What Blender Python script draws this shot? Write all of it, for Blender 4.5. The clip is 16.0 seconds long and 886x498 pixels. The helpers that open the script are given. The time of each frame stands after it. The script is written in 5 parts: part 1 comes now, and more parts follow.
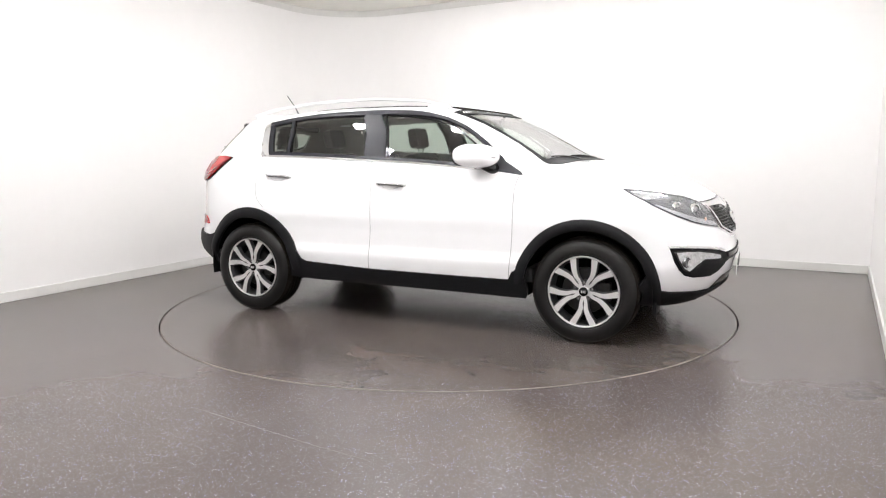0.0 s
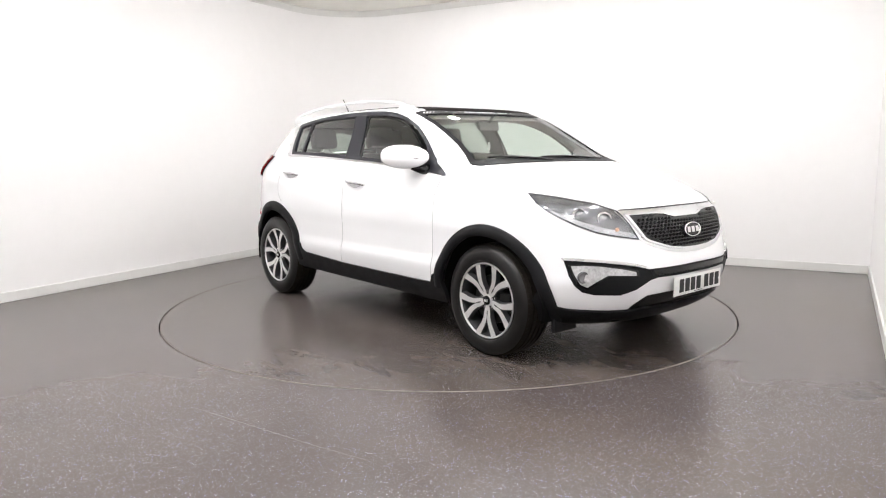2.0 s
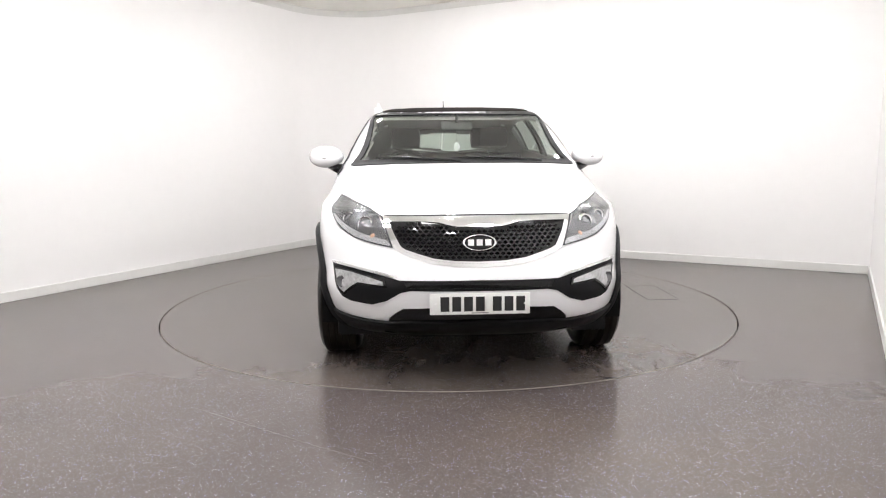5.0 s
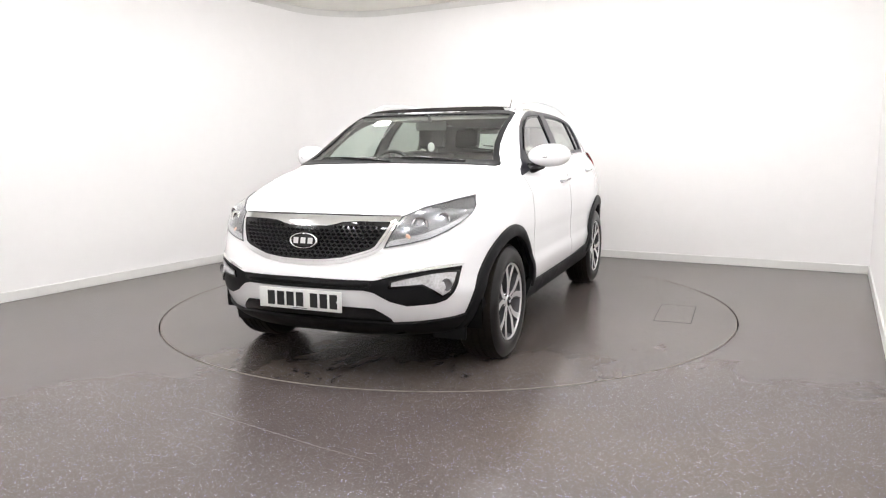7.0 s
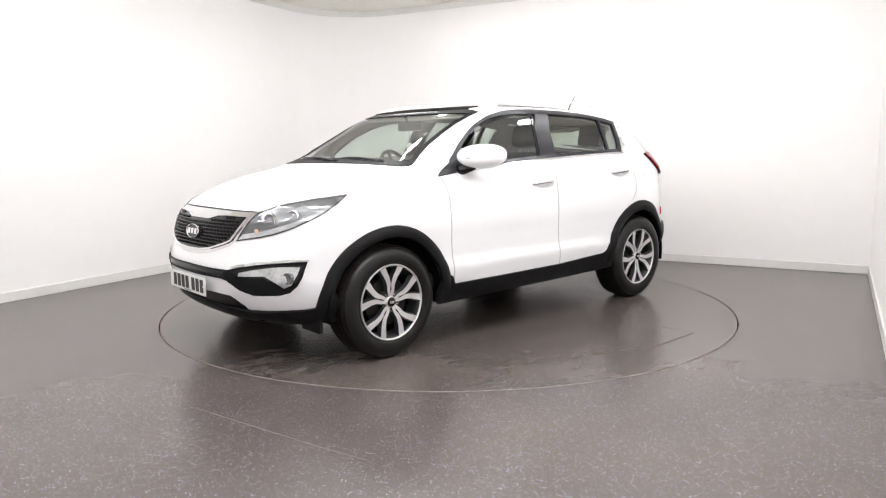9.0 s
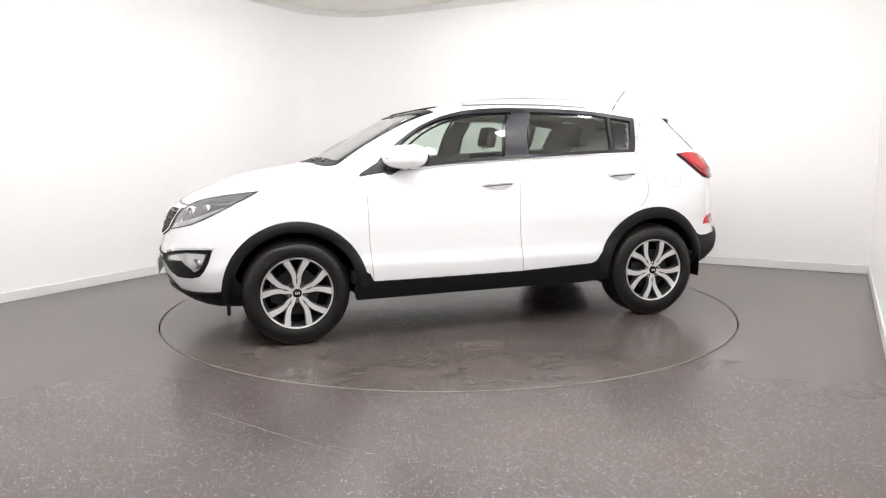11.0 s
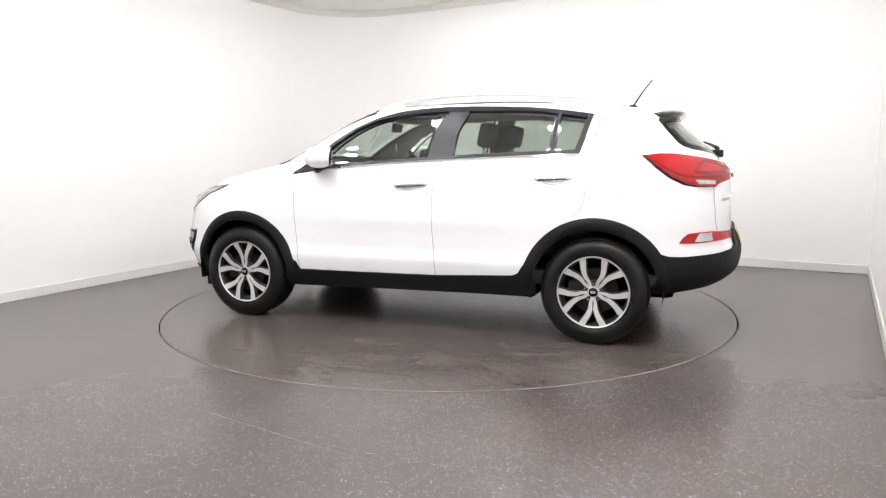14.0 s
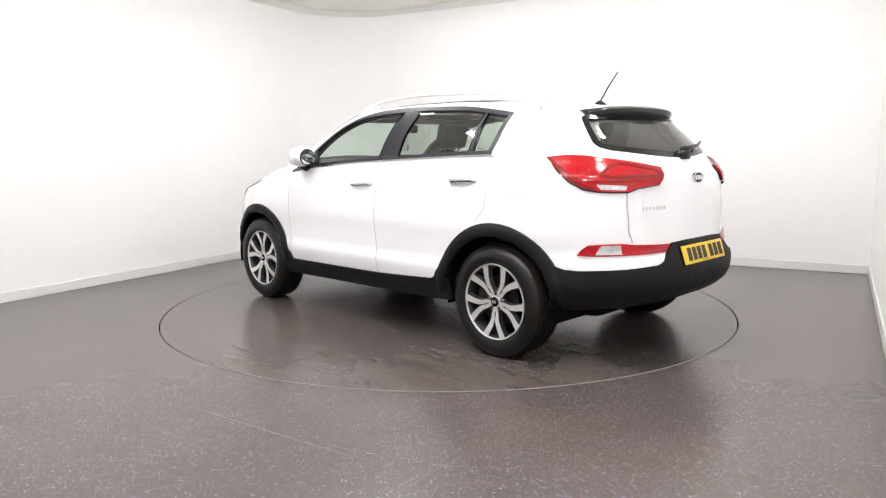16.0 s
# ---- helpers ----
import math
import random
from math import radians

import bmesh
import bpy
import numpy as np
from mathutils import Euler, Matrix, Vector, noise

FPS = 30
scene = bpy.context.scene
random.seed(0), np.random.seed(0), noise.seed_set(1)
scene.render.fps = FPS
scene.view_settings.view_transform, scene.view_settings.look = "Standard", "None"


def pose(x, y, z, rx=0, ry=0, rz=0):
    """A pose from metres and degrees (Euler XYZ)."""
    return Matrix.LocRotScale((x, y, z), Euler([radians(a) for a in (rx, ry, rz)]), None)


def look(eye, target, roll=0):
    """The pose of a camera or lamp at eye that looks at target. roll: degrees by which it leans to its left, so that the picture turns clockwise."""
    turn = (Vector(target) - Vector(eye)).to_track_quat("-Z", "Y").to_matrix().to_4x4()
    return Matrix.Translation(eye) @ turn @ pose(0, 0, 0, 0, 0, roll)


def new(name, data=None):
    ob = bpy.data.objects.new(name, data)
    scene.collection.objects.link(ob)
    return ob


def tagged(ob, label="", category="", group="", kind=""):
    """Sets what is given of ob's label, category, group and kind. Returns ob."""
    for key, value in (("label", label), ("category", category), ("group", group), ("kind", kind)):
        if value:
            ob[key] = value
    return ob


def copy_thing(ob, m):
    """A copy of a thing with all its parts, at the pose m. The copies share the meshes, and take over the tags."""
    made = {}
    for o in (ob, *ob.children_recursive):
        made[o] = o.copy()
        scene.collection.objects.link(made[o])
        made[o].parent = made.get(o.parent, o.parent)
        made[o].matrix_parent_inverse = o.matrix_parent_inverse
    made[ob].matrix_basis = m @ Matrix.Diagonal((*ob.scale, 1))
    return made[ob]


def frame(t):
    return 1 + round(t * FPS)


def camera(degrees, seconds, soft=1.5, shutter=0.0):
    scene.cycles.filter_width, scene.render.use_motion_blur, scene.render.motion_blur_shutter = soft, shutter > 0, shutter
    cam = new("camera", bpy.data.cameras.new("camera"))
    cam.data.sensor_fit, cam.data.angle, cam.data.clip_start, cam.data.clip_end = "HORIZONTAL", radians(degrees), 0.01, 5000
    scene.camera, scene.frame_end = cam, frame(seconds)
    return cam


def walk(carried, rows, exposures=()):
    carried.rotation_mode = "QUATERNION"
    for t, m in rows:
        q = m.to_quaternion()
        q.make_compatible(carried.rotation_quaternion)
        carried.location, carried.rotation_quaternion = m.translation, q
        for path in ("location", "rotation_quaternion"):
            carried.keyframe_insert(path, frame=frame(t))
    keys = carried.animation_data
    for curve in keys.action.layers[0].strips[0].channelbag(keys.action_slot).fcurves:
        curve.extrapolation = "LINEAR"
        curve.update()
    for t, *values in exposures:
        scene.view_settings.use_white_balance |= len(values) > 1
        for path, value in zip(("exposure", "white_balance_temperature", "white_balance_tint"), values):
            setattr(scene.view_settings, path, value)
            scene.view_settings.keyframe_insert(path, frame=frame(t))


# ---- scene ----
EXPOSURE = 0.0
PANEL_POWER = 149.0
GATHER = 0.71   # the lights keep well clear of the walls
PANELS = (4, 6)
cam = camera(63.66, 16.0, soft=1.15)
EYE = Vector((0.0, -5.8135, 1.2608))
PITCH, YAW = radians(-7.99), radians(-0.43)
AIM = Vector((math.sin(YAW) * math.cos(PITCH), math.cos(YAW) * math.cos(PITCH), math.sin(PITCH)))
STAND = look(EYE, EYE + AIM, -0.48)
walk(cam, [(0.0, STAND), (16.0, STAND)], exposures=[(0.0, EXPOSURE), (16.0, EXPOSURE)])

# the turntable's heading in degrees, clockwise at an even pace
HEADING = [(0.0, -23.85), (1.5, -42.5), (3.0, -61.6), (5.5, -93.2), (7.0, -112.4), (9.0, -137.7), (11.5, -168.7), (12.5, -181.2), (14.0, -199.8), (16.0, -224.7)]

# ---- world ----
world = bpy.data.worlds.new("world")
scene.world = world
world.use_nodes = True
world.node_tree.nodes["Background"].inputs[0].default_value = (1.0, 0.98, 0.95, 1)
world.node_tree.nodes["Background"].inputs[1].default_value = 0.05


# ---- materials ----
def material(name, color, rough=0.5, metal=0.0, spec=0.5, coat=0.0, emit=0.0):
    m = bpy.data.materials.new(name)
    m.use_nodes = True
    b = m.node_tree.nodes["Principled BSDF"]
    b.inputs["Base Color"].default_value = (*color, 1)
    b.inputs["Roughness"].default_value = rough
    b.inputs["Metallic"].default_value = metal
    b.inputs["Specular IOR Level"].default_value = spec
    b.inputs["Coat Weight"].default_value = coat
    b.inputs["Coat Roughness"].default_value = 0.04
    if emit:
        b.inputs["Emission Color"].default_value = (*color, 1)
        b.inputs["Emission Strength"].default_value = emit
    return m


def node(m, kind, **inputs):
    n = m.node_tree.nodes.new(kind)
    for key, value in inputs.items():
        n.inputs[key.replace("_", " ")].default_value = value
    return n


def join(m, a, b):
    m.node_tree.links.new(a, b)


def coords(m, scale=(1, 1, 1)):
    tc = m.node_tree.nodes.new("ShaderNodeTexCoord")
    mp = m.node_tree.nodes.new("ShaderNodeMapping")
    mp.inputs["Scale"].default_value = scale
    join(m, tc.outputs["Object"], mp.inputs["Vector"])
    return mp.outputs["Vector"]


def ramp(m, source, stops):
    r = m.node_tree.nodes.new("ShaderNodeValToRGB")
    while len(r.color_ramp.elements) < len(stops):
        r.color_ramp.elements.new(0.5)
    for e, (at, c) in zip(r.color_ramp.elements, stops):
        e.position = at
        e.color = (c, c, c, 1) if isinstance(c, float) else (*c, 1)
    join(m, source, r.inputs["Fac"])
    return r.outputs["Color"]


def mix(m, fac, a, b, blend="MIX"):
    n = m.node_tree.nodes.new("ShaderNodeMix")
    n.data_type, n.blend_type = "RGBA", blend
    for socket, value in ((n.inputs[0], fac), (n.inputs[6], a), (n.inputs[7], b)):
        if isinstance(value, bpy.types.NodeSocket):
            join(m, value, socket)
        elif isinstance(value, (int, float)):
            socket.default_value = value
        else:
            socket.default_value = (*value, 1)
    return n.outputs[2]


def noise_tex(m, vector, scale, detail=4.0, rough=0.6):
    n = node(m, "ShaderNodeTexNoise", Scale=scale, Detail=detail, Roughness=rough)
    join(m, vector, n.inputs["Vector"])
    return n.outputs["Fac"]


def bump(m, height, strength, distance):
    n = node(m, "ShaderNodeBump", Strength=strength, Distance=distance)
    join(m, height, n.inputs["Height"])
    join(m, n.outputs["Normal"], m.node_tree.nodes["Principled BSDF"].inputs["Normal"])


def bsdf(m):
    return m.node_tree.nodes["Principled BSDF"]


def worn(name, color, rough=0.5, amount=0.12, scale=30.0, relief=0.0, **more):
    """A surface with broad and fine variation of tone and gloss."""
    m = material(name, color, rough, **more)
    v = coords(m)
    broad, fine = noise_tex(m, v, scale * 0.12), noise_tex(m, v, scale)
    low, high = tuple(c * (1 - amount) for c in color), tuple(min(1, c * (1 + amount)) for c in color)
    both = mix(m, 0.5, ramp(m, broad, [(0.3, low), (0.7, high)]), ramp(m, fine, [(0.3, low), (0.7, high)]))
    join(m, both, bsdf(m).inputs["Base Color"])
    join(m, ramp(m, broad, [(0.3, max(0.0, rough - 0.06)), (0.7, min(1.0, rough + 0.06))]), bsdf(m).inputs["Roughness"])
    if relief:
        bump(m, fine, 0.35, relief)
    return m


def vinyl(name, base_low, base_high, worn_amount, streak, tan=0.0):
    """Grey safety vinyl with pale and blue glitter flecks, stains, scuffs and fine scratches."""
    m = material(name, (0.15, 0.14, 0.135), 0.25, spec=0.42)
    v = coords(m)
    # drifting coordinates break the straightness of the scuffs
    drift = node(m, "ShaderNodeTexNoise", Scale=1.3, Detail=3.0, Roughness=0.6)
    join(m, v, drift.inputs["Vector"])
    bent = m.node_tree.nodes.new("ShaderNodeVectorMath")
    bent.operation = "MULTIPLY_ADD"
    join(m, drift.outputs["Color"], bent.inputs[0])
    bent.inputs[1].default_value = (0.7, 0.7, 0.0)
    join(m, coords(m, streak), bent.inputs[2])
    stain = noise_tex(m, v, 0.7, 3.0, 0.55)
    scuff = noise_tex(m, bent.outputs[0], 1.6, 9.0, 0.68)
    rubbed = noise_tex(m, bent.outputs[0], 5.0, 6.0, 0.7)
    base = mix(m, ramp(m, stain, [(0.30, 0.0), (0.70, 1.0)]), base_low, base_high)
    if tan:
        warm = noise_tex(m, coords(m, (0.5, 0.8, 1.0)), 0.9, 5.0, 0.6)
        base = mix(m, ramp(m, warm, [(0.46, 0.0), (0.80, tan)]), base, (0.155, 0.118, 0.082))
    base = mix(m, ramp(m, scuff, [(0.34, 0.0), (0.74, worn_amount)]), base, (0.026, 0.019, 0.016))
    base = mix(m, ramp(m, rubbed, [(0.56, 0.0), (0.80, 0.35 * worn_amount)]), base, (0.17, 0.148, 0.128))
    for scale, bright, dim, share in ((125.0, (0.52, 0.52, 0.56), (0.26, 0.26, 0.46), 0.76), (240.0, (0.27, 0.26, 0.27), (0.21, 0.20, 0.24), 0.62)):
        cells = node(m, "ShaderNodeTexVoronoi", Scale=scale)
        join(m, v, cells.inputs["Vector"])
        tint = m.node_tree.nodes.new("ShaderNodeSeparateColor")
        join(m, cells.outputs["Color"], tint.inputs["Color"])
        near = ramp(m, cells.outputs["Distance"], [(0.22, 1.0), (0.34, 0.0)])
        few = ramp(m, tint.outputs["Red"], [(share, 0.0), (share + 0.04, 1.0)])
        dark = ramp(m, tint.outputs["Green"], [(0.72, 0.0), (0.78, 1.0)])
        base = mix(m, mix(m, 1.0, near, few, "MULTIPLY"), base, mix(m, tint.outputs["Blue"], bright, dim))
        base = mix(m, mix(m, 1.0, near, dark, "MULTIPLY"), base, (0.030, 0.028, 0.028))
    join(m, base, bsdf(m).inputs["Base Color"])
    gloss = noise_tex(m, bent.outputs[0], 2.4, 7.0, 0.65)
    join(m, ramp(m, gloss, [(0.25, 0.235), (0.75, 0.27)]), bsdf(m).inputs["Roughness"])
    bump(m, noise_tex(m, v, 160.0, 2.0, 0.6), 0.06, 0.0005)
    return m


def glass(name, tint, gloss=1.0, sheen=0.085):
    m = bpy.data.materials.new(name)
    m.use_nodes = True
    t = m.node_tree
    t.nodes.remove(t.nodes["Principled BSDF"])
    clear, shine = t.nodes.new("ShaderNodeBsdfTransparent"), t.nodes.new("ShaderNodeBsdfGlossy")
    clear.inputs["Color"].default_value = (*tint, 1)
    shine.inputs["Roughness"].default_value = 0.01
    shine.inputs["Color"].default_value = (gloss, gloss, gloss, 1)
    facing, both = t.nodes.new("ShaderNodeLayerWeight"), t.nodes.new("ShaderNodeMixShader")
    facing.inputs["Blend"].default_value = 0.5
    power, scaled = t.nodes.new("ShaderNodeMath"), t.nodes.new("ShaderNodeMath")
    power.operation, scaled.operation = "POWER", "MULTIPLY_ADD"
    power.inputs[1].default_value = 4.0
    scaled.inputs[1].default_value, scaled.inputs[2].default_value = 0.9, sheen
    join(m, facing.outputs["Facing"], power.inputs[0])
    join(m, power.outputs[0], scaled.inputs[0])
    join(m, scaled.outputs[0], both.inputs[0])
    join(m, clear.outputs[0], both.inputs[1])
    join(m, shine.outputs[0], both.inputs[2])
    join(m, both.outputs[0], t.nodes["Material Output"].inputs["Surface"])
    return m


WALL = worn("white_wall_paint", (0.885, 0.868, 0.863), 0.6, 0.015, 8.0, 0.0006)
CEILING = worn("white_ceiling_paint", (0.94, 0.93, 0.87), 0.8, 0.02, 10.0)
SKIRT = worn("white_gloss_skirting", (0.74, 0.73, 0.71), 0.35, 0.04, 12.0)
FLOOR = vinyl("grey_vinyl_floor", (0.086, 0.070, 0.067), (0.106, 0.087, 0.080), 0.18, (0.7, 0.8, 1.0), 0.40)
TABLE = vinyl("worn_grey_vinyl_disc", (0.096, 0.079, 0.072), (0.122, 0.100, 0.087), 0.60, (0.8, 1.5, 1.0), 0.2)
EDGE = worn("pale_worn_vinyl_edge", (0.26, 0.23, 0.20), 0.5, 0.3, 6.0)
SEAM = worn("pale_vinyl_seam", (0.115, 0.100, 0.093), 0.5, 0.2, 40.0)
GAP = material("black_gap", (0.01, 0.01, 0.01), 0.7)
STEEL = worn("brushed_steel_trim", (0.35, 0.34, 0.33), 0.35, 0.15, 60.0, metal=0.9)
PANEL = material("lit_led_panel", (1.0, 0.995, 1.0), 0.5, emit=PANEL_POWER)
ALU = worn("white_panel_frame", (0.8, 0.8, 0.8), 0.4, 0.03)
PAINT = worn("white_car_paint", (0.92, 0.92, 0.935), 0.22, 0.008, 4.0, coat=0.7)
CLAD = worn("black_textured_plastic", (0.0065, 0.0065, 0.0075), 0.55, 0.15, 90.0, 0.0004, spec=0.22)
GLOSSBLACK = worn("gloss_black_plastic", (0.004, 0.004, 0.0045), 0.12, 0.1, 20.0, spec=0.4)
SATIN = worn("satin_black_trim", (0.018, 0.018, 0.024), 0.35, 0.1, 40.0, spec=0.35)
RUBBER = material("tyre_rubber", (0.0048, 0.0044, 0.0042), 0.34, spec=0.38)
bump(RUBBER, noise_tex(RUBBER, coords(RUBBER), 420.0), 0.12, 0.0003)
TREAD = worn("dusty_tyre_tread", (0.013, 0.010, 0.008), 0.8, 0.35, 30.0, 0.001, spec=0.15)
CHROME = worn("chrome", (0.78, 0.78, 0.79), 0.08, 0.02, 30.0, metal=1.0)
ALLOY = worn("machined_alloy", (0.72, 0.715, 0.71), 0.33, 0.06, 90.0, metal=0.6)
GUNMETAL = worn("dark_grey_wheel_paint", (0.055, 0.055, 0.058), 0.4, 0.15, 40.0, metal=0.4)
CAST = worn("cast_iron_brake", (0.03, 0.029, 0.028), 0.5, 0.2, 50.0, metal=0.8)
GLASS = glass("clear_green_glass", (0.80, 0.88, 0.83))
DARKGLASS = glass("tinted_glass", (0.54, 0.60, 0.55))
LENS = glass("clear_lamp_lens", (0.93, 0.94, 0.95), 1.0, 0.05)
REDLENS = worn("red_lamp_lens", (0.40, 0.006, 0.010), 0.14, 0.25, 60.0, spec=0.3, coat=0.25)
DEEPRED = worn("deep_red_lamp_lens", (0.20, 0.003, 0.006), 0.14, 0.3, 80.0, spec=0.3, coat=0.25)
AMBER = worn("amber_bulb", (0.55, 0.32, 0.22), 0.3, 0.05)
LAMPWHITE = worn("clear_reflector_lens", (0.55, 0.55, 0.56), 0.16, 0.45, 70.0, metal=0.5)
BOWL = worn("lamp_bowl_silver", (0.22, 0.22, 0.23), 0.22, 0.6, 24.0, metal=0.7)
CABIN = worn("dark_grey_cabin_trim", (0.055, 0.055, 0.055), 0.7, 0.15, 40.0)
SEATCLOTH = worn("black_seat_cloth", (0.022, 0.022, 0.024), 0.85, 0.25, 120.0, 0.0006)
HEADLINER = worn("pale_grey_headliner", (0.30, 0.285, 0.27), 0.85, 0.05, 60.0)
PLATEWHITE = worn("white_plate", (0.80, 0.80, 0.78), 0.35, 0.03)
PLATEYELLOW = worn("yellow_plate", (0.78, 0.50, 0.02), 0.35, 0.04)
INK = material("black_print", (0.012, 0.012, 0.012), 0.5)
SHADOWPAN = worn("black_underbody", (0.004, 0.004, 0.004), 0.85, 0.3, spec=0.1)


# ---- building helpers ----
def part(name, bm, mat, parent=None, label="", smooth=True, angle=40):
    me = bpy.data.meshes.new(name)
    if smooth:
        for f in bm.faces:
            f.smooth = True
        for e in bm.edges:
            if len(e.link_faces) == 2 and e.calc_face_angle(0.0) > radians(angle):
                e.smooth = False
    bm.to_mesh(me)
    bm.free()
    me.materials.append(mat)
    ob = new(name, me)
    if parent:
        ob.parent = parent
    if label:
        ob["label"] = label
    return ob


def box(bm, lo, hi, bevel=0.0, m=None):
    made = bmesh.ops.create_cube(bm, size=1.0)["verts"]
    lo, hi = Vector(lo), Vector(hi)
    for v in made:
        v.co = Vector([(lo[i] + hi[i]) / 2 + v.co[i] * (hi[i] - lo[i]) for i in range(3)])
    if bevel:
        edges = list({e for v in made for e in v.link_edges})
        made = list({v for f in bmesh.ops.bevel(bm, geom=edges, offset=bevel, segments=2, affect="EDGES", profile=0.6)["faces"] for v in f.verts} | {v for v in made if v.is_valid})
    if m:
        bmesh.ops.transform(bm, matrix=m, verts=[v for v in made if v.is_valid])
    return made


def prism(bm, pts, h, m=None):
    """A plate of thickness h below the outline pts (x, y), in its own plane."""
    top = [bm.verts.new((x, y, 0)) for x, y in pts]
    low = [bm.verts.new((x, y, -h)) for x, y in pts]
    bm.faces.new(top)
    bm.faces.new(low[::-1])
    for i in range(len(pts)):
        j = (i + 1) % len(pts)
        bm.faces.new((top[j], top[i], low[i], low[j]))
    if m:
        for v in top + low:
            v.co = m @ v.co
    return top + low


def spin(bm, profile, segments, m=None, closed=False):
    """A solid of revolution about z: profile of (radius, z)."""
    rings = []
    for k in range(segments):
        a = 2 * math.pi * k / segments
        rings.append([bm.verts.new((r * math.cos(a), r * math.sin(a), z)) for r, z in profile])
    n = len(profile)
    for k in range(segments):
        p, q = rings[k], rings[(k + 1) % segments]
        for i in range(n if closed else n - 1):
            j = (i + 1) % n
            bm.faces.new((p[i], q[i], q[j], p[j]))
    made = [v for r in rings for v in r]
    if m:
        for v in made:
            v.co = m @ v.co
    bmesh.ops.remove_doubles(bm, verts=made, dist=1e-5)


def tube(bm, path, radius, sides=8):
    """A round bar along a path of points; radius a number or one a point."""
    pts = [Vector(p) for p in path]
    rings = []
    for i, p in enumerate(pts):
        d = (pts[min(i + 1, len(pts) - 1)] - pts[max(i - 1, 0)]).normalized()
        side = d.cross(Vector((0, 0, 1)) if abs(d.z) < 0.95 else Vector((1, 0, 0))).normalized()
        up = side.cross(d)
        r = radius[i] if isinstance(radius, (list, tuple)) else radius
        rings.append([bm.verts.new(p + (side * math.cos(t) + up * math.sin(t)) * r) for t in [2 * math.pi * k / sides for k in range(sides)]])
    for a, b in zip(rings, rings[1:]):
        for k in range(sides):
            bm.faces.new((a[k], a[(k + 1) % sides], b[(k + 1) % sides], b[k]))
    bm.faces.new(rings[0][::-1])
    bm.faces.new(rings[-1])


def curve(points, value):
    """A monotone smooth curve through (at, value) pairs."""
    xs, ys = np.array([p[0] for p in points], float), np.array([p[1] for p in points], float)
    h = np.diff(xs)
    d = np.diff(ys) / h
    t = np.empty_like(ys)
    t[0], t[-1] = d[0], d[-1]
    for i in range(1, len(xs) - 1):
        t[i] = 0 if d[i - 1] * d[i] <= 0 else 2 * d[i - 1] * d[i] / (d[i - 1] + d[i])
    v = min(max(value, xs[0]), xs[-1])
    i = min(int(np.searchsorted(xs, v, "right")) - 1, len(h) - 1)
    s = (v - xs[i]) / h[i]
    return float((2 * s**3 - 3 * s**2 + 1) * ys[i] + (s**3 - 2 * s**2 + s) * h[i] * t[i] + (3 * s**2 - 2 * s**3) * ys[i + 1] + (s**3 - s**2) * h[i] * t[i + 1])


def rounded(pts, steps=4, closed=True):
    """A Catmull-Rom curve through an outline's points."""
    n, out = len(pts), []
    P = [np.array(p, float) for p in pts]
    for i in range(n if closed else n - 1):
        a, b, c, d = (P[(i + k) % n] if closed else P[min(max(i + k, 0), n - 1)] for k in (-1, 0, 1, 2))
        for k in range(steps):
            s = k / steps
            out.append(tuple(0.5 * (2 * b + (c - a) * s + (2 * a - 5 * b + 4 * c - d) * s * s + (3 * b - a - 3 * c + d) * s**3)))
    if not closed:
        out.append(tuple(P[-1]))
    return out


# ---- the room: walls turned against the camera, which stands in one corner ----
TURN = -28.5
CORNER = Vector((-1.52, 4.24, 0))
WIDE, DEEP, HIGH, COVE = 6.46, 8.75, 3.065, 0.9
ROOM = Matrix.Translation(CORNER) @ pose(0, 0, 0, 0, 0, TURN)   # x along the far wall, y away from it is negative


def room_box(name, lo, hi, mat, label, category="wall", bevel=0.0):
    bm = bmesh.new()
    box(bm, lo, hi, bevel)
    ob = part(name, bm, mat, smooth=False)
    ob.matrix_world = ROOM
    return tagged(ob, label, category, kind="structure")


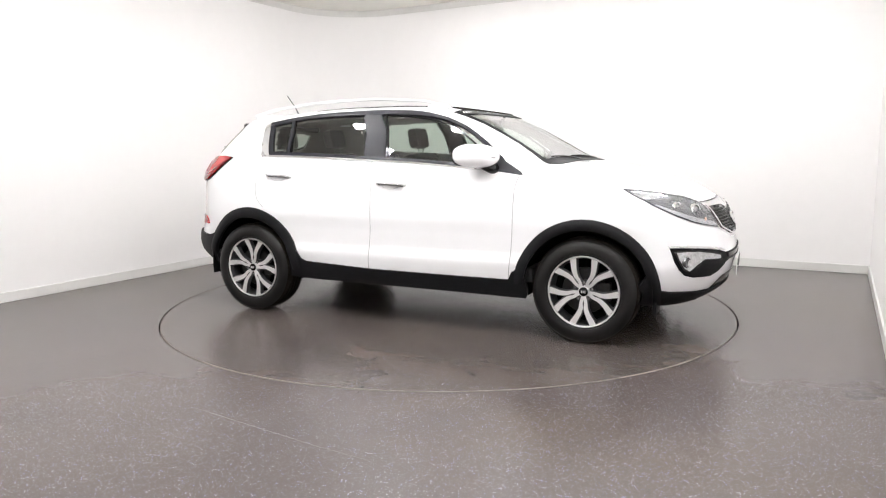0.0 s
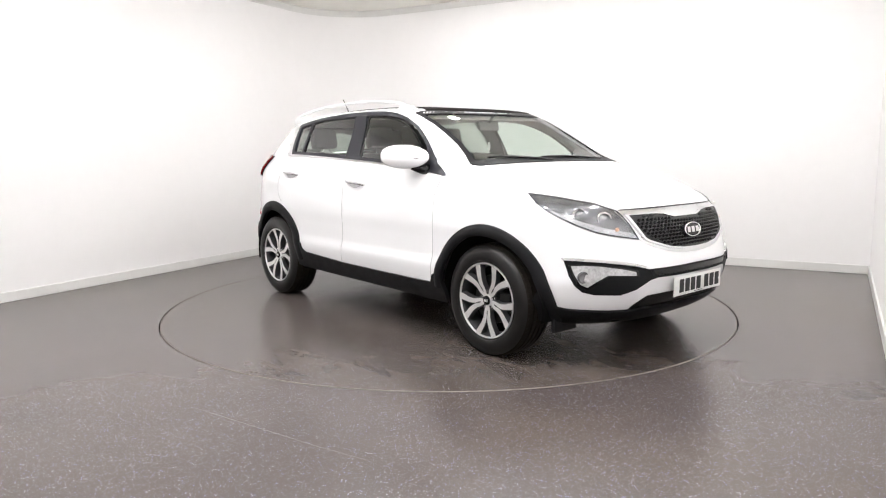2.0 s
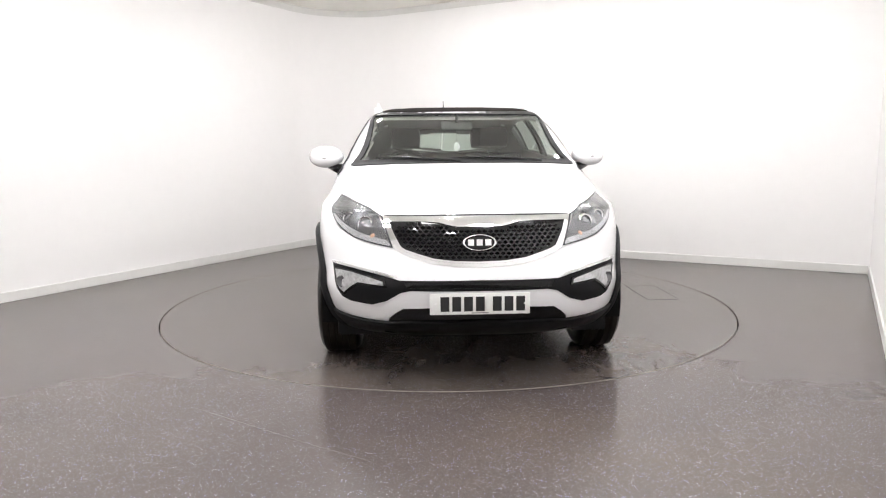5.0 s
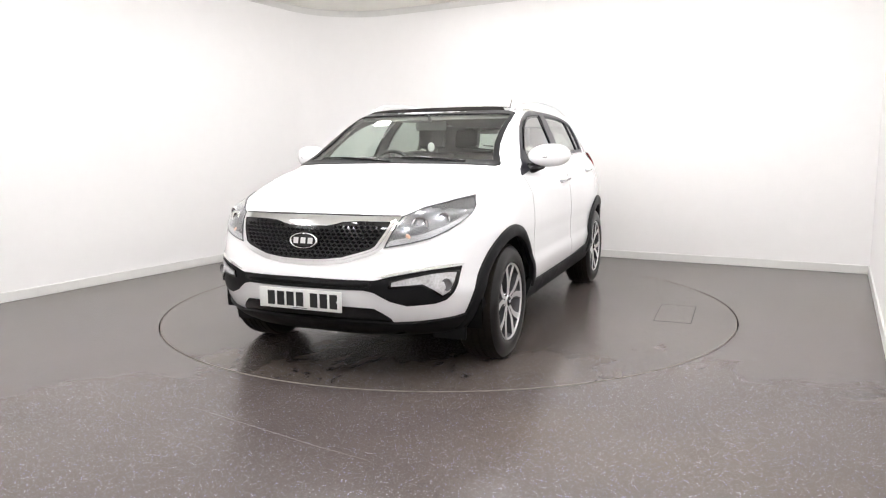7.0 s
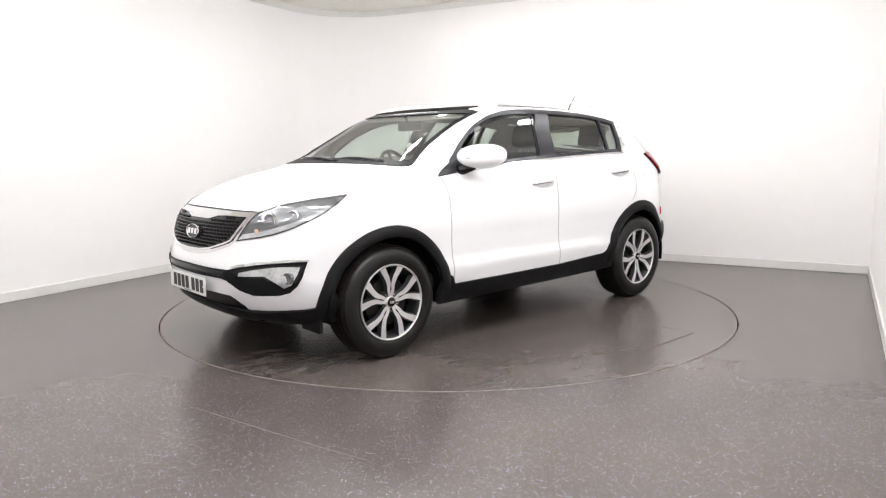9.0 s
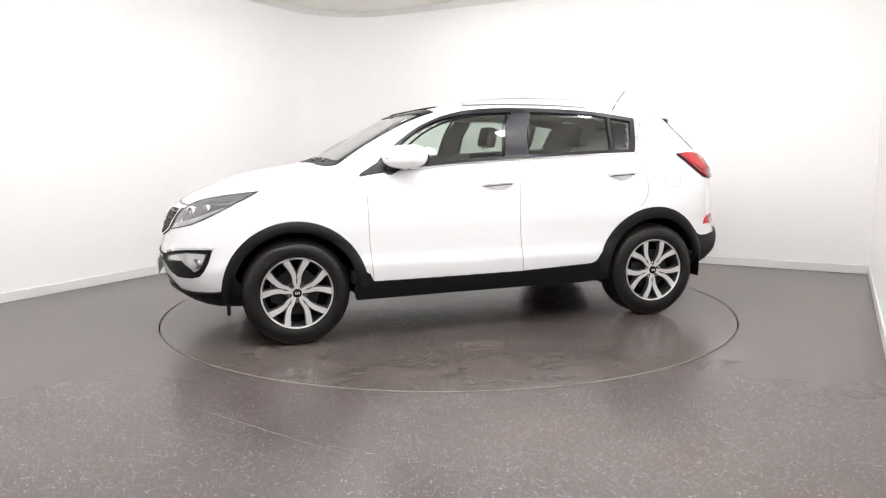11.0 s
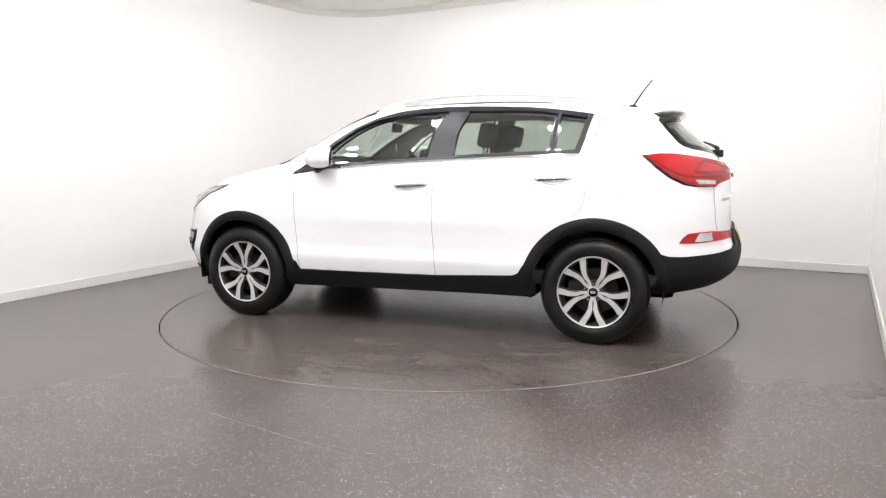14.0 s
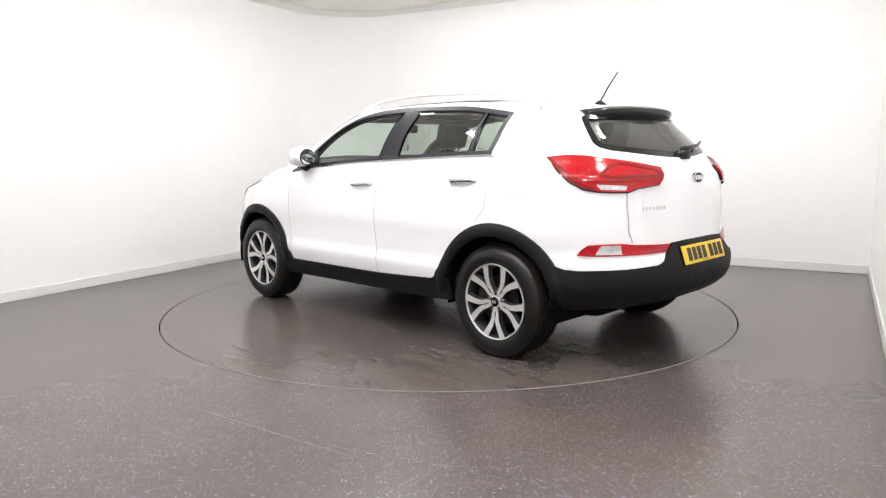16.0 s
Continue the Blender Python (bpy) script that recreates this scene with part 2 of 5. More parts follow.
def build_room():
    room_box("wall_north", (COVE, 0.0, -0.1), (WIDE + 0.2, 0.2, HIGH + 0.1), WALL, "plain matt white painted studio wall", "wall")
    room_box("wall_west", (-0.2, -DEEP - 0.2, -0.1), (0.0, -COVE, HIGH + 0.1), WALL, "plain matt white painted studio wall", "wall")
    room_box("wall_east", (WIDE, -DEEP - 0.2, -0.1), (WIDE + 0.2, 0.0, HIGH + 0.1), WALL, "plain matt white painted studio wall", "wall")
    room_box("wall_south", (0.0, -DEEP - 0.2, -0.1), (WIDE, -DEEP, HIGH + 0.1), WALL, "plain matt white painted studio wall", "wall")
    room_box("ceiling", (0, -DEEP, HIGH), (WIDE, 0, HIGH + 0.1), CEILING, "white painted studio ceiling with light panels", "ceiling")
    h, d = 0.085, 0.016
    for name, lo, hi in (("baseboard_north", (COVE, -d, 0), (WIDE - d, 0, h)), ("baseboard_west", (0, -DEEP, 0), (d, -COVE, h)), ("baseboard_east", (WIDE - d, -DEEP, 0), (WIDE, 0, h)), ("baseboard_south", (d, -DEEP, 0), (WIDE - d, -DEEP + d, h))):
        room_box(name, lo, hi, SKIRT, "low white gloss skirting board along the wall", "skirting board", 0.004)
    c, e = 0.012, 0.08
    for name, lo, hi in (("trim_north", (COVE, -c, HIGH - e), (WIDE - c, 0, HIGH)), ("trim_west", (0, -DEEP, HIGH - e), (c, -COVE, HIGH)), ("trim_east", (WIDE - c, -DEEP, HIGH - e), (WIDE, 0, HIGH))):
        room_box(name, lo, hi, SKIRT, "narrow white ceiling trim along the wall", "ceiling trim", 0.006)

    # the rounded corner, with its skirting and trim
    for name, r0, r1, z0, z1, mat, label, cat in (("wall_corner", COVE, COVE + 0.2, -0.1, HIGH + 0.1, WALL, "smoothly rounded white wall corner", "wall"), ("baseboard_corner", COVE - d, COVE, 0, h, SKIRT, "low white skirting round the curved corner", "skirting board"), ("trim_corner", COVE - c, COVE, HIGH - e, HIGH, SKIRT, "narrow white ceiling trim round the curved corner", "ceiling trim")):
        bm = bmesh.new()
        rows = []
        for k in range(33):
            t = math.pi / 2 + math.pi / 2 * k / 32
            rows.append([bm.verts.new((COVE + r_ * math.cos(t), -COVE + r_ * math.sin(t), z_)) for r_, z_ in ((r0, z0), (r0, z1), (r1, z1), (r1, z0))])
        for p, q in zip(rows, rows[1:]):
            for i in range(4):
                bm.faces.new((p[i], p[(i + 1) % 4], q[(i + 1) % 4], q[i]))
        bm.faces.new(rows[0])
        bm.faces.new(rows[-1][::-1])
        bmesh.ops.recalc_face_normals(bm, faces=bm.faces[:])
        ob = part(name, bm, mat)
        ob.matrix_world = ROOM
        tagged(ob, label, cat, kind="structure")


RADIUS = 2.246
CENTRE = Vector((-0.008, 0.024, 0))   # the middle of the turntable


def build_floor():
    bm = bmesh.new()
    n = 192
    inner = [bm.verts.new(CENTRE + Vector((RADIUS * math.cos(2 * math.pi * k / n), RADIUS * math.sin(2 * math.pi * k / n), 0))) for k in range(n)]
    low = [bm.verts.new((v.co.x, v.co.y, -0.06)) for v in inner]
    back = ROOM.inverted()
    outer = []
    for v in inner:
        p, d = back @ v.co, (ROOM.to_3x3().inverted() @ (v.co - CENTRE).normalized())
        s = min([((WIDE if d.x > 0 else 0) - p.x) / d.x if abs(d.x) > 1e-6 else 99, ((0 if d.y > 0 else -DEEP) - p.y) / d.y if abs(d.y) > 1e-6 else 99])
        outer.append(bm.verts.new(ROOM @ (p + d * s)))
    for k in range(n):
        j = (k + 1) % n
        bm.faces.new((inner[k], outer[k], outer[j], inner[j]))
        bm.faces.new((low[k], inner[k], inner[j], low[j]))
    ob = part("floor", bm, FLOOR, smooth=False)
    tagged(ob, "grey glitter-flecked vinyl safety floor with faint stains", "floor", kind="structure")
    # welded seam in the vinyl
    bm = bmesh.new()
    tube(bm, [(-1.26, -2.43, -0.001), (-0.57, -2.90, -0.001), (-0.34, -3.04, -0.001)], 0.002, 6)
    seam = part("floor_seam", bm, SEAM)
    tagged(seam, "thin pale welded seam in the vinyl floor", "floor seam", kind="structure")
    # the four corners that the rays leave open
    bm = bmesh.new()
    box(bm, (-0.1, -DEEP - 0.1, -0.12), (WIDE + 0.1, 0.1, -0.07))
    ob = part("ground", bm, GAP, smooth=False)
    ob.matrix_world = ROOM
    tagged(ob, "dark subfloor pit beneath the vinyl floor", "ground", kind="structure")


def build_turntable():
    root = tagged(new("turntable"), "round flush turntable covered in worn grey vinyl", "turntable")
    bm = bmesh.new()
    r = RADIUS - 0.010
    spin(bm, [(0, 0), (r - 0.004, 0), (r - 0.004, -0.03), (0, -0.03)], 192)
    part("disc", bm, TABLE, root, smooth=False)
    bm = bmesh.new()
    spin(bm, [(r - 0.004, -0.03), (r - 0.004, 0.0004), (r, 0.0004), (r, -0.03)], 192, closed=True)
    part("rim", bm, EDGE, root, "thin pale worn edge", smooth=False)
    # access hatch: a panel in a narrow dark joint
    x0, x1, y0, y1, g = -0.515, 0.085, 1.665, 1.93, 0.004
    for lo, hi in (((x0, y0), (x1, y0 + g)), ((x0, y1 - g), (x1, y1)), ((x0, y0 + g), (x0 + g, y1 - g)), ((x1 - g, y0 + g), (x1, y1 - g))):
        bm = bmesh.new()
        box(bm, (*lo, -0.01), (*hi, 0.0012))
        part("hatch_joint", bm, GAP, root, smooth=False)
    bm = bmesh.new()
    box(bm, (x0 + g, y0 + g, -0.01), (x1 - g, y1 - g, 0.0008))
    part("hatch", bm, TABLE, root, "rectangular access hatch", smooth=False)
    return root


def build_lights():
    first = None
    for i in range(PANELS[0]):
        for j in range(PANELS[1]):
            across, along = (i + 0.5) / PANELS[0] - 0.5, (j + 0.5) / PANELS[1] - 0.5
            at = ROOM @ pose(WIDE * (0.575 + GATHER * across), -DEEP * (0.47 + GATHER * along), HIGH - 0.03)
            if (at.translation - CENTRE).xy.length < 1.3:   # none right above the turntable's middle
                continue
            if first:
                copy_thing(first, at)
                continue
            first = tagged(new("ceiling_light"), "square lit LED panel in a white frame", "ceiling light", "ceiling lights")
            s = 0.09
            bm = bmesh.new()
            box(bm, (-s + 0.012, -s + 0.012, -0.03), (s - 0.012, s - 0.012, 0.028), 0.004)
            part("diffuser", bm, PANEL, first, "glowing white diffuser", smooth=False)
            bm = bmesh.new()
            for lo, hi in (((-s, -s), (s, -s + 0.012)), ((-s, s - 0.012), (s, s)), ((-s, -s + 0.012), (-s + 0.012, s - 0.012)), ((s - 0.012, -s + 0.012), (s, s - 0.012))):
                box(bm, (*lo, -0.004), (*hi, 0.03))
            part("frame", bm, ALU, first, smooth=False)
            first.matrix_world = at


# ---- the car: x ahead from the middle of the wheelbase, y to its left, z up ----
NOSE = [(0.24, 1.95), (0.30, 2.06), (0.36, 2.13), (0.45, 2.17), (0.56, 2.19), (0.66, 2.17), (0.78, 2.13), (0.86, 2.09), (0.90, 2.05), (0.94, 2.00), (1.0, 1.88), (1.05, 1.72), (1.10, 1.52), (1.14, 1.27), (1.165, 1.12), (1.18, 1.06), (1.30, 0.83), (1.42, 0.62), (1.50, 0.47), (1.54, 0.37), (1.565, 0.22), (1.585, 0.0), (1.60, -0.30)]
NOSE_N = [(0.24, 2.6), (0.66, 2.6), (0.92, 2.7), (1.0, 3.3), (1.12, 4.4), (1.2, 10.0), (1.46, 11.0), (1.54, 8.5), (1.575, 4.5), (1.60, 2.4)]
NOSE_X0 = [(0.24, 1.2), (0.66, 1.2), (0.92, 1.1), (1.0, 0.3), (1.12, -0.2), (1.18, -0.4), (1.54, -0.5), (1.60, -0.45)]
TAIL = [(0.24, -1.86), (0.33, -1.98), (0.40, -2.12), (0.47, -2.185), (0.56, -2.20), (0.62, -2.185), (0.70, -2.15), (0.90, -2.14), (1.08, -2.13), (1.18, -2.05), (1.30, -1.93), (1.42, -1.80), (1.48, -1.745), (1.51, -1.68), (1.535, -1.50), (1.56, -1.2), (1.585, -0.85), (1.60, -0.50)]
TAIL_N = [(0.24, 3.0), (1.1, 3.0), (1.25, 3.4), (1.5, 3.6), (1.6, 2.4)]
TAIL_X0 = [(0.24, -1.0), (1.1, -1.0), (1.3, -0.9), (1.5, -0.7), (1.6, -0.48)]
HALF = [(0.24, 0.84), (0.32, 0.885), (0.42, 0.915), (0.50, 0.925), (0.58, 0.913), (0.68, 0.915), (0.78, 0.921), (0.95, 0.908), (1.06, 0.88), (1.14, 0.838), (1.2, 0.793), (1.25, 0.774), (1.3, 0.7525), (1.35, 0.729), (1.4, 0.703), (1.45, 0.675), (1.48, 0.657), (1.52, 0.630), (1.55, 0.592), (1.57, 0.52), (1.588, 0.40), (1.60, 0.14)]
_levels = {}


def level(z):
    """The car's outline at height z, from nose to tail along its left side: points and the length along it."""
    key = round(z * 2000)
    if key not in _levels:
        z = key / 2000
        xf, n, a0 = curve(NOSE, z), curve(NOSE_N, z), curve(NOSE_X0, z)
        xr, k, b0 = curve(TAIL, z), curve(TAIL_N, z), curve(TAIL_X0, z)
        half = curve(HALF, z)
        s = np.linspace(0, 1, 160)
        # points spread evenly over the bend: half by width, half by angle
        phi = np.unique(np.concatenate([s * math.pi / 2, np.arcsin(np.clip(s, 0, 1) ** (n / 2)), np.arccos(np.clip(s, 0, 1) ** (n / 2))]))
        fx, fy = a0 + (xf - a0) * np.cos(phi).clip(0) ** (2 / n), half * np.sin(phi).clip(0) ** (2 / n)
        phi = np.unique(np.concatenate([s * math.pi / 2, np.arcsin(np.clip(s, 0, 1) ** (k / 2)), np.arccos(np.clip(s, 0, 1) ** (k / 2))]))
        rx, ry = b0 + (xr - b0) * np.cos(phi).clip(0) ** (2 / k), half * np.sin(phi).clip(0) ** (2 / k)
        mx = np.linspace(a0, b0, 40)[1:-1]
        px, py = np.concatenate([fx, mx, rx[::-1]]), np.concatenate([fy, np.full(38, half), ry[::-1]])
        run = np.concatenate([[0], np.cumsum(np.hypot(np.diff(px), np.diff(py)))])
        _levels[key] = (px, py, run)
    return _levels[key]


def skin(a, z, off=0.0):
    """A point of the car's skin: a in -1..1 along the outline (0 nose, 1 tail on the left, -1 tail on the right)."""
    px, py, run = level(z)
    d = min(abs(a), 1.0) * run[-1]
    x, y = np.interp(d, run, px), np.interp(d, run, py)
    p = Vector((x, y, z))
    if off:
        e = 0.012
        x1, y1 = np.interp(max(d - e, 0), run, px), np.interp(max(d - e, 0), run, py)
        x2, y2 = np.interp(min(d + e, run[-1]), run, px), np.interp(min(d + e, run[-1]), run, py)
        z2, z1 = min(z + 0.008, 1.599), max(z - 0.008, 0.241)
        qx, qy, qr = level(z2)
        rx, ry, rr = level(z1)
        f = min(abs(a), 1.0)
        along = Vector((x2 - x1, y2 - y1, 0))
        if d < e:
            along = Vector((0, 1, 0))
        if d > run[-1] - e:
            along = Vector((0, -1, 0))
        up = Vector((np.interp(f * qr[-1], qr, qx) - np.interp(f * rr[-1], rr, rx), np.interp(f * qr[-1], qr, qy) - np.interp(f * rr[-1], rr, ry), z2 - z1))
        p += along.cross(up).normalized() * off
    if a < 0:
        p.y = -p.y
    return p


def at_x(x, z):
    """The place along the left outline at height z with this x."""
    px, py, run = level(z)
    return float(np.interp(-x, -px, run) / run[-1])


def at_front(y, z):
    px, py, run = level(z)
    k = int(np.argmax(py))
    s = float(np.interp(abs(y), py[:k + 1], run[:k + 1]) / run[-1])
    return s if y >= 0 else -s


def at_rear(y, z):
    px, py, run = level(z)
    k = len(py) - 1 - int(np.argmax(py[::-1]))
    s = float(np.interp(abs(y), py[k:][::-1], run[k:][::-1]) / run[-1])
    return s if y >= 0 else -s


def side(pts):
    return [(at_x(x, z), z) for x, z in pts]


def front(pts):
    return [(at_front(y, z), z) for y, z in pts]


def rear(pts):
    return [(at_rear(y, z), z) for y, z in pts]


LONG = 3.1   # rough length of half the outline, to weigh a against z


def inside(pt, poly):
    x, y = pt
    hit = False
    for (x1, y1), (x2, y2) in zip(poly, poly[1:] + poly[:1]):
        if (y1 > y) != (y2 > y) and x < (x2 - x1) * (y - y1) / (y2 - y1) + x1:
            hit = not hit
    return hit


def flip(poly):
    return [(-a, z) for a, z in poly][::-1]


def patch(poly, off=0.004, deep=0.012, step=0.03, hole=None):
    """A curved sheet on the car's skin inside an outline of (a, z), raised by off, with an edge that goes in by deep."""
    bm = bmesh.new()
    face = bm.faces.new([bm.verts.new((a * LONG, z, 0)) for a, z in poly])
    face.normal_update()
    bmesh.ops.triangulate(bm, faces=[face], ngon_method="EAR_CLIP")
    lo, hi = [min(v.co[i] for v in bm.verts) for i in (0, 1)], [max(v.co[i] for v in bm.verts) for i in (0, 1)]
    for i, no in ((0, (1, 0, 0)), (1, (0, 1, 0))):
        s = step if i == 0 else step * 0.7
        for k in range(1, int((hi[i] - lo[i]) / s) + 1):
            co = [0, 0, 0]
            co[i] = lo[i] + k * s
            bmesh.ops.bisect_plane(bm, geom=bm.verts[:] + bm.edges[:] + bm.faces[:], plane_co=co, plane_no=no)
    rim = [e for e in bm.edges if len(e.link_faces) == 1]
    if deep:
        low = bmesh.ops.extrude_edge_only(bm, edges=rim)["geom"]
        low = [v for v in low if isinstance(v, bmesh.types.BMVert)]
        for v in low:
            v.co.z = -1
    for v in bm.verts:
        v.co = skin(v.co.x / LONG, v.co.y, off - (deep if v.co.z < -0.5 else 0))
    bmesh.ops.recalc_face_normals(bm, faces=bm.faces[:])
    f = max(bm.faces, key=lambda g: g.calc_area())
    c = f.calc_center_median()
    a = at_x(c.x, c.z) * (1 if c.y >= 0 else -1)
    if f.normal.dot(skin(a, c.z, 0.02) - skin(a, c.z)) < 0:
        bmesh.ops.reverse_faces(bm, faces=bm.faces[:])
    return bm


def dense(pts, closed, longest=0.03):
    """The same outline with its long straight runs divided, so that it follows the skin."""
    out = []
    for p, q in zip(pts, pts[1:] + pts[:1] if closed else pts[1:]):
        n = max(1, math.ceil((q - p).length / longest))
        out += [p.lerp(q, k / n) for k in range(n)]
    return out if closed else out + [pts[-1]]


def band(poly, width, off=0.006, deep=0.014, closed=True, out=0.0, steps=1, bm=None):
    """A strip along an outline on the skin: from out outside it to width inside it, raised by off."""
    bm = bm or bmesh.new()
    pts = dense([Vector((a * LONG, z)) for a, z in poly], closed)
    n = len(pts)
    area = sum(p.x * q.y - q.x * p.y for p, q in zip(pts, pts[1:] + pts[:1]))
    turn = 1 if area > 0 else -1
    rows = []
    for i, p in enumerate(pts):
        b, c = (pts[(i - 1) % n], pts[(i + 1) % n]) if closed else (pts[max(i - 1, 0)], pts[min(i + 1, n - 1)])
        d1, d2 = (p - b), (c - p)
        d1 = d1.normalized() if d1.length > 1e-7 else d2.normalized()
        d2 = d2.normalized() if d2.length > 1e-7 else d1
        m = (d1 + d2).normalized()
        k = 1 / max(0.45, m.dot(d1))
        w = Vector((-m.y, m.x)) * turn * k
        o, q = p - w * out, p + w * width
        rows.append([(o, off - deep), (o, off), (q, off), (q, off - deep)])
    made = [[bm.verts.new(skin(c.x / LONG, c.y, h)) for c, h in row] for row in rows]
    for i in range(n if closed else n - 1):
        p, q = made[i], made[(i + 1) % n]
        for k in range(3):
            bm.faces.new((p[k], q[k], q[k + 1], p[k + 1]))
    bmesh.ops.recalc_face_normals(bm, faces=bm.faces[:])
    return bm


def grid(levels, places, off, holes):
    bm = bmesh.new()
    rows = [[bm.verts.new(skin(a, z, off)) for a in places] for z in levels]
    for i in range(len(levels) - 1):
        for j in range(len(places) - 1):
            c = ((places[j] + places[j + 1]) / 2, (levels[i] + levels[i + 1]) / 2)
            if not any(inside(c, h) for h in holes):
                bm.faces.new((rows[i][j], rows[i][j + 1], rows[i + 1][j + 1], rows[i + 1][j]))
    bmesh.ops.delete(bm, geom=[v for v in bm.verts if not v.link_faces], context="VERTS")
    bmesh.ops.remove_doubles(bm, verts=bm.verts[:], dist=1e-5)
    bmesh.ops.recalc_face_normals(bm, faces=bm.faces[:])
    return bm


def on(pts):
    """Outline points (x, y, z) near the left skin, as (a, z)."""
    return [(at_front(y, z) if x > 1.93 else at_rear(y, z) if x < -1.97 else at_x(x, z), z) for x, y, z in pts]


def mirrored(half):
    """An outline whose half from the middle line to the middle line is given, closed by its mirror image."""
    return half + [(-a, z) for a, z in half[::-1] if abs(a) > 1e-6]


def inset(poly, d):
    pts = [Vector((a * LONG, z)) for a, z in poly]
    n = len(pts)
    area = sum(p.x * q.y - q.x * p.y for p, q in zip(pts, pts[1:] + pts[:1]))
    turn = 1 if area > 0 else -1
    out = []
    for i, p in enumerate(pts):
        d1, d2 = (p - pts[i - 1]), (pts[(i + 1) % n] - p)
        d1 = d1.normalized() if d1.length > 1e-7 else d2.normalized()
        d2 = d2.normalized() if d2.length > 1e-7 else d1
        m = (d1 + d2).normalized()
        w = Vector((-m.y, m.x)) * turn / max(0.45, m.dot(d1))
        q = p + w * d
        out.append((q.x / LONG, q.y))
    return out


def roof_z(x, y):
    lo, hi = 1.40, 1.60
    for _ in range(22):
        mid = (lo + hi) / 2
        px, py, run = level(mid)
        if px[-1] < x < px[0] and np.interp(-x, -px, py) >= abs(y):
            lo = mid
        else:
            hi = mid
    return lo


# outlines on the left side of the car
DLO = side([(0.885, 1.088), (0.735, 1.110), (0.54, 1.132), (0.145, 1.160), (-0.245, 1.180), (-0.634, 1.200), (-1.02, 1.216), (-1.193, 1.219), (-1.235, 1.35), (-1.267, 1.473), (-1.15, 1.492), (-1.042, 1.507), (-0.847, 1.528), (-0.648, 1.538), (-0.449, 1.543), (-0.25, 1.545), (-0.05, 1.536), (0.03, 1.529), (0.112, 1.518), (0.19, 1.502), (0.274, 1.480), (0.355, 1.449), (0.437, 1.413), (0.515, 1.366), (0.595, 1.312), (0.67, 1.25), (0.74, 1.192), (0.815, 1.138)])
WS = mirrored(front([(0.0, 1.170), (0.35, 1.168), (0.60, 1.161), (0.715, 1.152), (0.742, 1.156), (0.730, 1.175), (0.695, 1.225), (0.668, 1.29), (0.652, 1.36), (0.640, 1.43), (0.628, 1.49), (0.615, 1.517), (0.57, 1.532), (0.48, 1.538), (0.25, 1.542), (0.0, 1.544)]))
REAR_GLASS = rear([(0.0, 1.198), (0.15, 1.203), (0.323, 1.215), (0.45, 1.230), (0.545, 1.243), (0.585, 1.262), (0.59, 1.29), (0.57, 1.34), (0.545, 1.39), (0.52, 1.436), (0.49, 1.452), (0.35, 1.460), (0.15, 1.465), (0.0, 1.466)])
FRONT_DOOR = side([(0.872, 1.085), (0.852, 1.0), (0.842, 0.742), (0.830, 0.545), (0.815, 0.35), (-0.253, 0.35), (-0.243, 0.54), (-0.228, 0.739), (-0.232, 1.007), (-0.262, 1.20), (0.0, 1.25), (0.5, 1.25), (0.8, 1.13)])
REAR_DOOR = side([(-0.263, 1.20), (-0.233, 1.007), (-0.229, 0.739), (-0.244, 0.54), (-0.254, 0.35), (-0.83, 0.35), (-0.90, 0.60), (-1.02, 0.74), (-1.177, 0.82), (-1.236, 0.886), (-1.256, 1.0), (-1.235, 1.12), (-1.205, 1.225), (-0.8, 1.26)])
TAILGATE = rear([(0.0, 0.722), (0.30, 0.722), (0.565, 0.722), (0.588, 0.83), (0.587, 1.0), (0.60, 1.12), (0.61, 1.24), (0.60, 1.33), (0.56, 1.42), (0.50, 1.475), (0.0, 1.49)])
HEADLAMP = on([(1.532, 0.759, 0.996), (1.61, 0.73, 0.988), (1.70, 0.688, 0.976), (1.87, 0.589, 0.945), (1.973, 0.506, 0.902), (2.035, 0.478, 0.825), (2.083, 0.450, 0.747), (2.01, 0.585, 0.771), (1.95, 0.655, 0.789), (1.87, 0.725, 0.826), (1.79, 0.775, 0.866), (1.71, 0.795, 0.906), (1.63, 0.80, 0.945)])
INSERT = mirrored(front([(0.0, 0.587), (0.42, 0.583), (0.492, 0.601), (0.58, 0.617)]) + on([(1.985, 0.664, 0.629), (1.90, 0.74, 0.635), (1.828, 0.79, 0.637), (1.858, 0.775, 0.550), (1.885, 0.76, 0.50), (1.915, 0.73, 0.462), (1.96, 0.686, 0.446), (2.05, 0.565, 0.441), (2.10, 0.487, 0.468), (2.14, 0.41, 0.518)]) + front([(0.36, 0.530), (0.0, 0.531)]))
FOGLAMP = on([(1.855, 0.775, 0.613), (1.92, 0.72, 0.616), (1.986, 0.666, 0.613), (2.06, 0.57, 0.595), (2.108, 0.494, 0.576), (2.112, 0.489, 0.546), (2.025, 0.634, 0.553), (1.98, 0.68, 0.52), (1.939, 0.716, 0.484), (1.905, 0.745, 0.505), (1.875, 0.765, 0.56)])
CHROME_GRILLE = mirrored(front([(0.0, 0.904), (0.30, 0.905), (0.527, 0.904), (0.505, 0.865), (0.478, 0.81), (0.441, 0.742), (0.405, 0.72), (0.358, 0.701), (0.241, 0.669), (0.13, 0.655), (0.0, 0.650)]))
GRILLE = mirrored(front([(0.0, 0.858), (0.115, 0.858), (0.16, 0.866), (0.205, 0.877), (0.30, 0.882), (0.478, 0.880), (0.45, 0.815), (0.412, 0.748), (0.385, 0.733), (0.329, 0.715), (0.241, 0.690), (0.13, 0.677), (0.0, 0.673)]))
